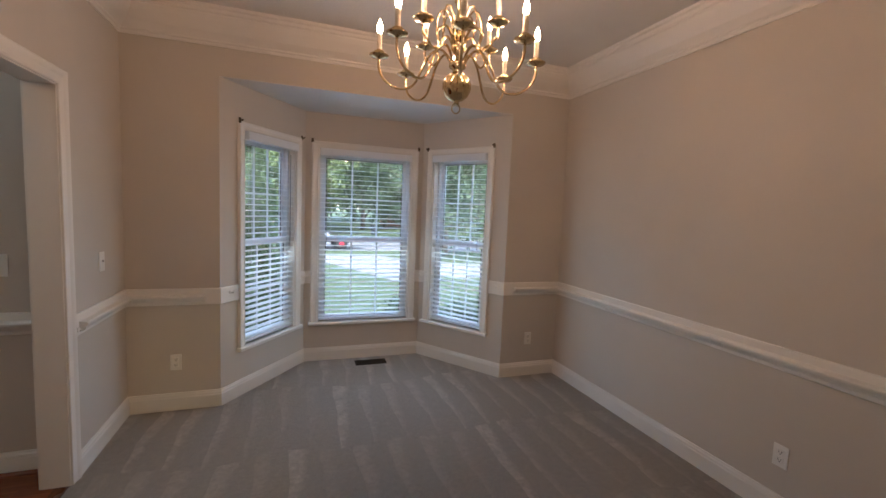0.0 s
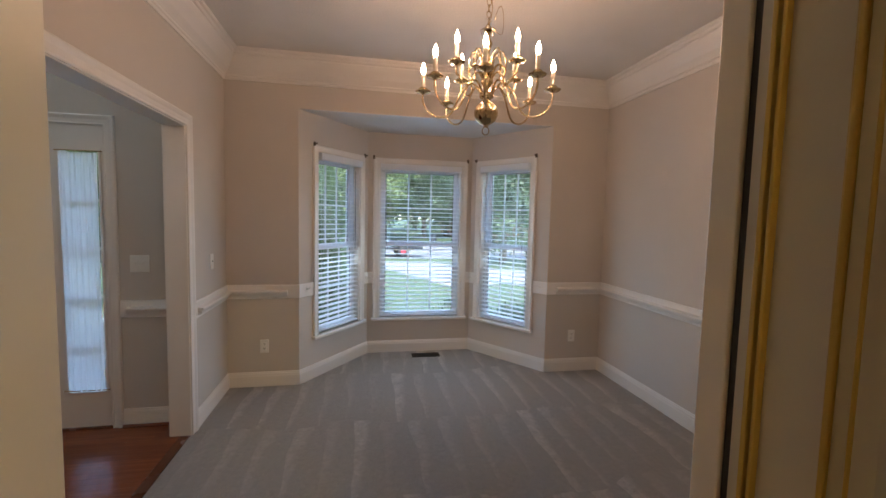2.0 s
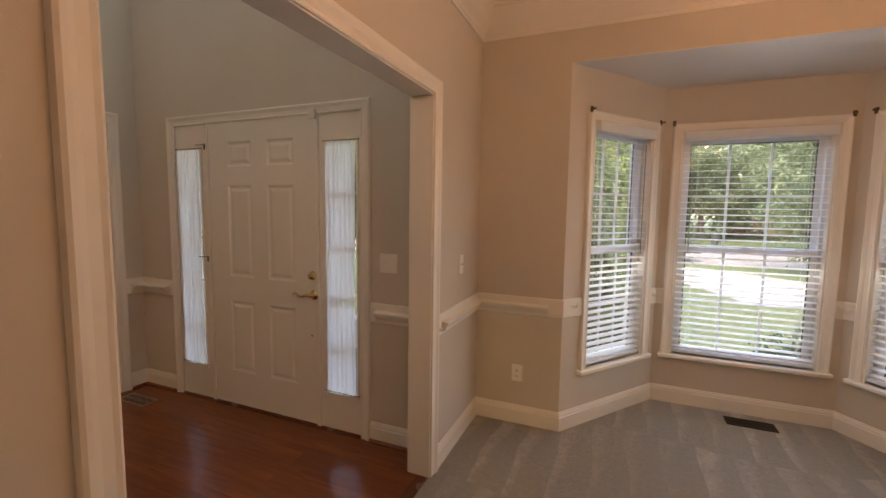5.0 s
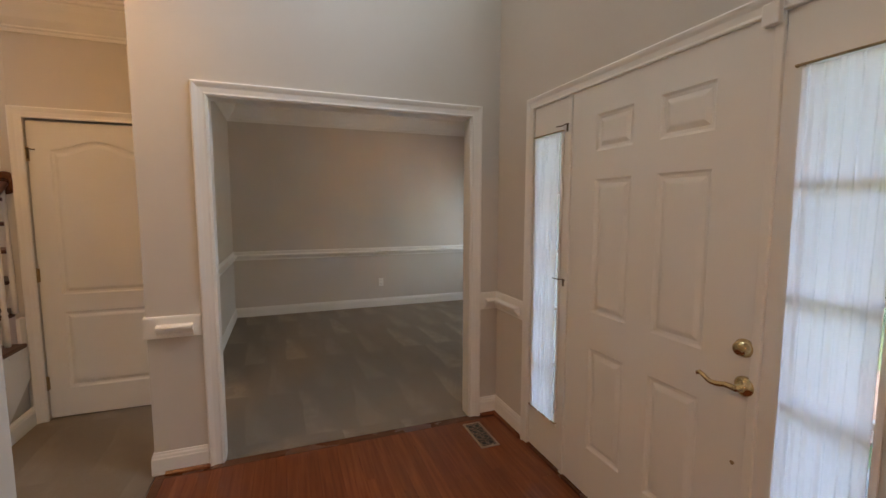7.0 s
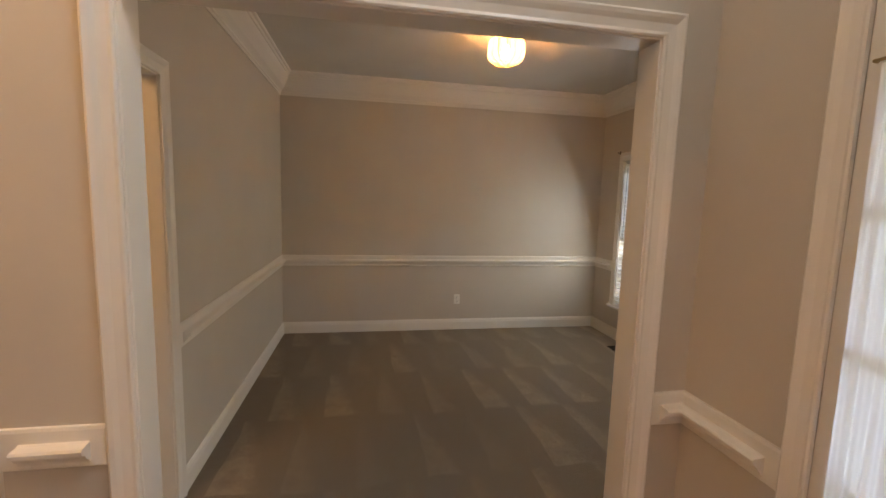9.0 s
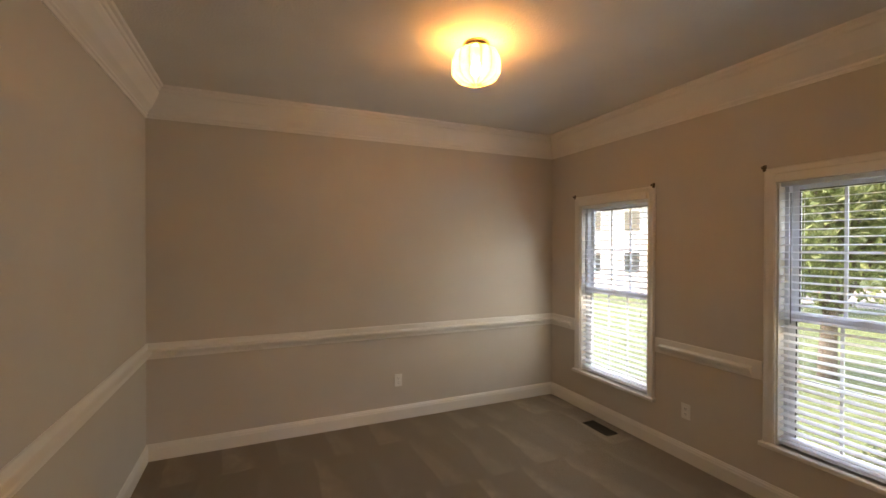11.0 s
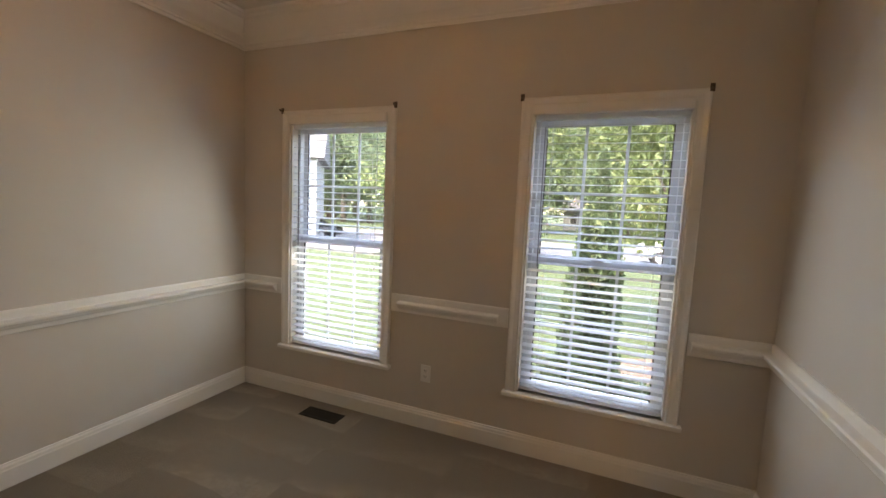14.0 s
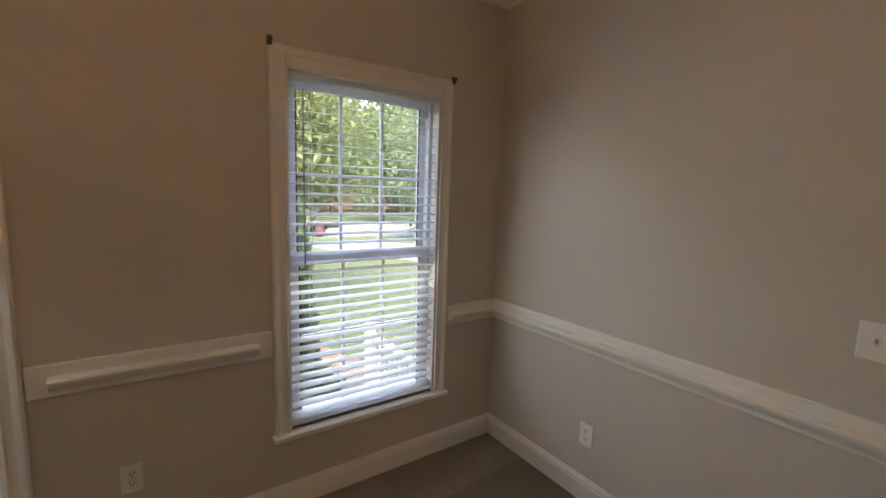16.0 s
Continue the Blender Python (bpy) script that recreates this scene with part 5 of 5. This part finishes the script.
def broad_tree(name, label, m, height, spread, leaves, size, seed, mat, bare=0.3):
    rng = np.random.default_rng(seed)
    t = thing(name, label, "tree", m)
    bend = rng.uniform(-0.25, 0.25, 2)
    trunk = [(bend[0] * f * f * 2, bend[1] * f * f * 2, height * 0.62 * f) for f in np.linspace(0, 1, 7)]
    bm = tube(trunk, lambda f: height * 0.020 * (1.35 - f) + 0.02, 9)
    ends = []
    for k in range(11):
        f = rng.uniform(bare, 0.98)
        a = rng.uniform(0, 2 * math.pi)
        s = Vector(trunk[min(6, int(f * 6))])
        r = spread * rng.uniform(0.45, 0.9)
        e = s + Vector((r * math.cos(a), r * math.sin(a), height * rng.uniform(0.10, 0.34)))
        mid = (s + e) / 2 + Vector((0, 0, height * 0.04))
        tube([s, mid, e], lambda q: height * 0.008 * (1.1 - q) + 0.008, 6, bm)
        ends += [np.array(e), np.array(mid)]
    ends.append(np.array((*trunk[-1][:2], height * 0.85)))
    part("trunk", bm, BARK, t, "grey-brown trunk with limbs", True)
    pts = []
    clumps = []
    for e in ends:
        for _ in range(4):
            clumps.append(e + rng.normal(size=3) * np.array((spread * .25, spread * .25, height * .07)))
    for _ in range(leaves):
        c = clumps[rng.integers(len(clumps))]
        pts.append(c + rng.normal(size=3) * np.array((spread * .15, spread * .15, height * .038)))
    crown = new("crown", leaf_mesh(pts, size, rng, "crown", mat))
    crown.parent = t
    tagged(crown, "loose crown of many small leaves")
    return t


def cone_shrub(name, label, m, height, radius, leaves, size, seed):
    rng = np.random.default_rng(seed)
    t = thing(name, label, "shrub", m)
    part("trunk", tube([(0, 0, 0), (0.02, 0, height * 0.5), (0, 0, height * 0.92)], lambda f: 0.04 * (1.1 - f), 7), BARK, t)
    pts = []
    while len(pts) < leaves:
        f = rng.uniform(0, 1) ** 1.3
        r = radius * (1 - f) ** 0.75 * (0.80 + 0.30 * math.sin(9 * f + seed) * 0.4) * math.sqrt(rng.uniform(0.25, 1.15))
        a = rng.uniform(0, 2 * math.pi)
        r *= 1 + 0.16 * math.sin(5 * a + 11 * f)
        pts.append(np.array((r * math.cos(a), r * math.sin(a), 0.08 + f * height)))
    crown = new("foliage", leaf_mesh(pts, size, rng, "foliage", CONIFER, 0.5))
    crown.parent = t
    return t


def low_shrub(m, seed, mat=None, r=0.5, h=0.6, group="low shrubs"):
    rng = np.random.default_rng(seed)
    t = thing("shrub", "low rounded green shrub in the mulch bed", "shrub", m, group)
    part("stem", tube([(0, 0, 0), (0, 0, h * 0.6)], 0.02, 6), BARK, t)
    pts = []
    for _ in range(2600):
        v = rng.normal(size=3)
        v /= np.linalg.norm(v)
        k = rng.uniform(0.55, 1.05) * (1 + 0.15 * math.sin(4 * v[0] + 5 * v[1] + seed))
        pts.append(np.array((v[0] * r * k, v[1] * r * k, h * 0.5 + abs(v[2]) * h * 0.55 * k - 0.1)))
    crown = new("foliage", leaf_mesh(pts, 0.035, rng, "foliage", mat or LEAF, 0.4))
    crown.parent = t
    return t


tree_a = broad_tree("tree", "broad-leaved garden tree with a leaning trunk", pose(-2.35, 11.2, gz(11.2)), 6.8, 2.3, 9000, 0.085, 3, LEAF_YELLOW, 0.35)
tree_b = broad_tree("tree", "tall leafy street tree", pose(-12.5, 24.0, gz(24.0)), 11.0, 4.0, 12000, 0.16, 5, LEAF, 0.2)
broad_tree("tree", "yellow-green leafy tree beside the lawn", pose(-7.2, 11.5, gz(11.5)), 5.2, 2.0, 9000, 0.08, 9, LEAF_YELLOW, 0.25)
broad_tree("tree", "yellow-green leafy tree across the street", pose(2.3, 47.0, gz(47.0)), 12.5, 4.6, 9000, 0.24, 12, LEAF_YELLOW, 0.2)
far = random.Random(4)
for k in range(30):
    x = -70 + 140 * k / 29 + far.uniform(-2, 2)
    y = 58 + far.uniform(-5, 9) - 0.06 * abs(x)
    s = far.uniform(1.0, 1.7)
    copy_thing(tree_b, pose(x, y, gz(y), 0, 0, far.uniform(0, 360)) @ Matrix.Scale(s, 4)).scale = (s, s, s)
for k in range(26):
    x = -110 + 220 * k / 25 + far.uniform(-2, 2)
    s = far.uniform(1.8, 2.4)
    copy_thing(tree_b, pose(x, 82 + far.uniform(-4, 8), STREET - 1.0, 0, 0, far.uniform(0, 360))).scale = (s, s, s)
for x, y, s in ((9.5, 24.5, 0.8), (14, 40, 1.0), (-23.0, 40.0, 1.0)):
    copy_thing(tree_b, pose(x, y, gz(y), 0, 0, 70 * x)).scale = (s, s, s)
cone_shrub("evergreen_shrub", "tall conical evergreen shrub outside the living room window", pose(-3.93, 5.85, gz(5.85)), 2.70, 0.44, 15000, 0.042, 2)
cone_shrub("evergreen_shrub", "tall conical evergreen shrub beside the bay window", pose(0.36, 5.7, gz(5.7)), 2.90, 0.56, 17000, 0.042, 6)
cone_shrub("evergreen_shrub", "tall conical evergreen shrub on the front lawn", pose(0.74, 9.5, gz(9.5)), 3.1, 0.38, 9000, 0.042, 8)
for k, (x, y) in enumerate(((0.7, 5.0), (1.4, 5.1), (2.25, 5.25), (2.95, 5.0), (3.6, 5.4), (-4.6, 7.4), (-3.5, 6.9))):
    low_shrub(pose(x, y, gz(y)), 20 + k, None, 0.50 if 1 < k < 5 else 0.42, 1.12 if 1 < k < 5 else 0.5)


def house(name, label, m, w, d, h, wall_mat, roof):
    b = thing(name, label, "house", m)
    part("wall", box(-w / 2, w / 2, 0, d, 0, h), wall_mat, b)
    bm = bmesh.new()
    a = [bm.verts.new(c) for c in ((-w / 2 - .5, -.5, h), (w / 2 + .5, -.5, h), (w / 2 + .5, d + .5, h), (-w / 2 - .5, d + .5, h), (-w / 2 - .5, d / 2, h + roof), (w / 2 + .5, d / 2, h + roof))]
    for f in ((0, 1, 5, 4), (2, 3, 4, 5), (0, 4, 3), (1, 2, 5), (0, 3, 2, 1)):
        bm.faces.new([a[i] for i in f])
    part("roof", bm, SHINGLE, b, "grey shingle roof")
    for i in range(5):
        x = -w / 2 + w * (i + 0.5) / 5
        if i == 2:
            part("door", box(x - .5, x + .5, -0.06, 0.01, 0.1, 2.2), material("house_door_paint", (0.12, 0.03, 0.03), 0.4), b, "dark front door")
            continue
        for z in ((1.0,) if h < 4 else (1.0, 3.7)):
            win = part("window", box(x - .55, x + .55, -0.05, 0.01, z - 0.05, z + 1.45), VINYL, b, "white framed window")
            part("pane", box(x - .47, x + .47, -0.07, -0.05, z + 0.03, z + 1.37), CAR_GLASS, win)
    for i in range(int(h / 0.22)):
        part("siding_course", box(-w / 2 - .012, w / 2 + .012, -0.02, 0.0, i * 0.22 + 0.01, i * 0.22 + 0.205), wall_mat, b)
    return b


house("neighbour_house", "white-sided house next door with a grey roof", pose(-27.0, 21.0, gz(21.0), 0, 0, 35), 12, 9, 5.4, SIDING, 3.0)
house("brick_house", "low brick house across the street among trees", pose(22, 66, gz(66), 0, 0, -4), 15, 9, 3.0, BRICK, 2.6)
house("brick_house", "low white-sided house across the street among trees", pose(-4, 70, gz(70)), 15, 9, 3.0, SIDING, 2.6)


def wheel(parent, x, y, r, hub=None):
    w = part("wheel", lathe([(r * 0.55, -0.11), (r * 0.92, -0.11), (r, -0.07), (r, 0.07), (r * 0.92, 0.11), (r * 0.55, 0.11)], 24, None, (x, y, r), "y"), RUBBER, parent, "black tyre", True)
    k = 0.42 if hub else 0.6
    for side in (-1, 1):
        part("hub", lathe([(r * k, side * 0.112), (r * k * 0.9, side * 0.125), (r * k * 0.4, side * 0.13)], 16, None, (x, y, r), "y"), hub or CAR_WHITE, w)


def car(name, label, m, paint, prof, glass, half, hub=None, radius=0.33, axles=(-1.35, 1.35)):
    c = thing(name, label, "car", m)
    bm = bmesh.new()
    left = [bm.verts.new((x, -half + 0.10 * max(0, z - 0.85), z)) for x, z in prof]
    right = [bm.verts.new((x, half - 0.10 * max(0, z - 0.85), z)) for x, z in prof]
    bm.faces.new(left), bm.faces.new(right)
    for i in range(len(prof)):
        j = (i + 1) % len(prof)
        bm.faces.new((left[i], left[j], right[j], right[i]))
    bmesh.ops.bevel(bm, geom=bm.edges[:], offset=0.05, segments=2, affect='EDGES')
    part("body", bm, paint, c, "", True)
    for s in (-1, 1):
        g = bmesh.new()
        vs = [g.verts.new((x, s * (half - 0.10 * max(0, z - 0.85) + 0.012), z)) for x, z in glass]
        us = [g.verts.new((x, s * (half - 0.10 * max(0, z - 0.85) - 0.03), z)) for x, z in glass]
        g.faces.new(vs), g.faces.new(us)
        for i in range(len(glass)):
            j = (i + 1) % len(glass)
            g.faces.new((vs[i], vs[j], us[j], us[i]))
        part("side_window", g, CAR_GLASS, c)
        for x in axles:
            wheel(c, x, s * (half - 0.08), radius, hub)
        part("tail_light", box(prof[0][0] - 0.01, prof[0][0] + 0.06, s * half * 0.72 - 0.12, s * half * 0.72 + 0.12, 0.75, 0.95, bevel=0.01), RED, c, "red tail light")
    return c


SEDAN = [(-2.2, 0.35), (-2.2, 0.92), (-1.65, 1.0), (-1.05, 1.42), (0.35, 1.45), (1.15, 0.98), (2.1, 0.85), (2.25, 0.6), (2.2, 0.3)]
SEDAN_GLASS = [(-1.5, 1.02), (-0.98, 1.36), (0.3, 1.38), (0.98, 1.0)]
TRUCK = [(-2.7, 0.45), (-2.7, 1.1), (-0.7, 1.1), (-0.6, 1.85), (0.7, 1.88), (1.3, 1.22), (2.5, 1.12), (2.65, 0.8), (2.6, 0.4)]
TRUCK_GLASS = [(-0.5, 1.2), (-0.48, 1.75), (0.62, 1.78), (1.1, 1.22)]
car("parked_car", "black parked saloon car on the next drive", pose(-25.0, 27.5, gz(27.5) + 0.014, 0, 0, 10), CAR_BLACK, SEDAN, SEDAN_GLASS, 0.88)
car("pickup_truck", "white parked pickup truck with dark wheels", pose(0.1, 28.8, gz(28.8) + 0.012, 0, 0, 184), CAR_WHITE, TRUCK, TRUCK_GLASS, 0.95, None, 0.40, (-1.7, 1.6))
tr = thing("utility_trailer", "low black utility trailer with red wheel hubs", "trailer", pose(3.5, 28.4, gz(28.4) + 0.012, 0, 0, 184))
part("bed", box(-1.4, 1.4, -0.74, 0.74, 0.50, 0.68, bevel=0.02), CAR_BLACK, tr)
for s in (-1, 1):
    arch = bmesh.new()
    rows = [[arch.verts.new((r * math.cos(a), s * y, 0.38 + r * math.sin(a))) for r, y in ((0.46, 0.76), (0.46, 1.04), (0.50, 1.04), (0.50, 0.76))] for a in np.linspace(0.15, math.pi - 0.15, 13)]
    for p, q in zip(rows, rows[1:]):
        for k in range(4):
            arch.faces.new((p[k], p[(k + 1) % 4], q[(k + 1) % 4], q[k]))
    arch.faces.new(rows[0]), arch.faces.new(rows[-1])
    part("fender", arch, CAR_BLACK, tr, "curved black fender")
part("drawbar", tube([(1.4, 0, 0.6), (2.6, 0, 0.6)], 0.05, 8), CAR_BLACK, tr)
for s in (-1, 1):
    wheel(tr, 0.0, s * 0.9, 0.38, RED)
    part("side_rail", tube([(-1.35, s * 0.75, 0.68), (-1.35, s * 0.75, 1.05), (1.35, s * 0.75, 1.05), (1.35, s * 0.75, 0.68)], 0.025, 6), CAR_BLACK, tr)
bn = thing("wheeled_bin", "dark wheeled rubbish bin at the kerb", "bin", pose(8.4, 43.5, gz(43.5)))
part("body", lathe([(0.26, 0.05), (0.33, 0.95), (0.34, 1.0)], 4), BIN_GREY, bn)
part("lid", box(-0.30, 0.30, -0.30, 0.32, 1.0, 1.08, bevel=0.03), BIN_GREY, bn)

# white picket railing beside the flower bed
rl = thing("garden_railing", "low white painted picket railing beside the flower bed", "railing", pose(-2.78, 5.2, gz(5.2)))
part("top_rail", box(-0.03, 0.03, 0, 1.5, 0.66, 0.71, bevel=0.008), TRIM, rl)
part("bottom_rail", box(-0.02, 0.02, 0, 1.5, 0.12, 0.16, bevel=0.005), TRIM, rl)
for k in range(14):
    y = 0.06 + 1.38 * k / 13
    part("baluster", box(-.016, .016, y - .016, y + .016, 0.16, 0.66), TRIM, rl)
for y in (0.0, 1.5):
    part("post", box(-.045, .045, y - .045, y + .045, 0, 0.80, bevel=0.008), TRIM, rl)
structure("porch_roof", slab([(-2.95, 2.83), (-0.43, 2.83), (-0.43, 4.5), (-2.95, 4.5)], 2.70, 2.85), TRIM, "white porch ceiling", "porch roof")

# ---- oak strips of the foyer floor ----
strip_rng = random.Random(11)
W = 0.057
lengths = {}
count = 0
ys = [0.64 + W * i for i in range(36)]
for i, y in enumerate(ys):
    y1 = min(y + W, 2.684)
    if y1 - y < 0.02:
        continue
    x = -2.875
    while x < -0.372:
        L = strip_rng.choice((0.55, 0.7, 0.85, 1.1, 0.4))
        L = min(L, -0.366 - x)
        if L < 0.12:
            L = -0.366 - x
        key = (round(L, 3), round(y1 - y, 3))
        if key not in lengths:
            own = box(0.0002, key[0] - 0.0002, 0.0002, key[1] - 0.0002, -0.009, 0.0, bevel=0.0004)
            me = bpy.data.meshes.new("floor_strip")
            own.to_mesh(me)
            own.free()
            me.materials.append(FLOOR_WOOD)
            lengths[key] = me
        ob = share("floor_strip", lengths[key], foyer_floor, pose(x, y, 0))
        x += L
        if x > -0.3665:
            break
for x0, x1, y0, y1 in ((-2.940, -2.876, 0.592, 2.60), (-0.365, -0.307, 0.90, 2.58), (-2.875, -0.44, 0.592, 0.639)):
    part("border_strip", box(x0, x1, y0, y1, -0.009, 0.0005, bevel=0.0009), FLOOR_WOOD_Y, foyer_floor, "darker border strip")
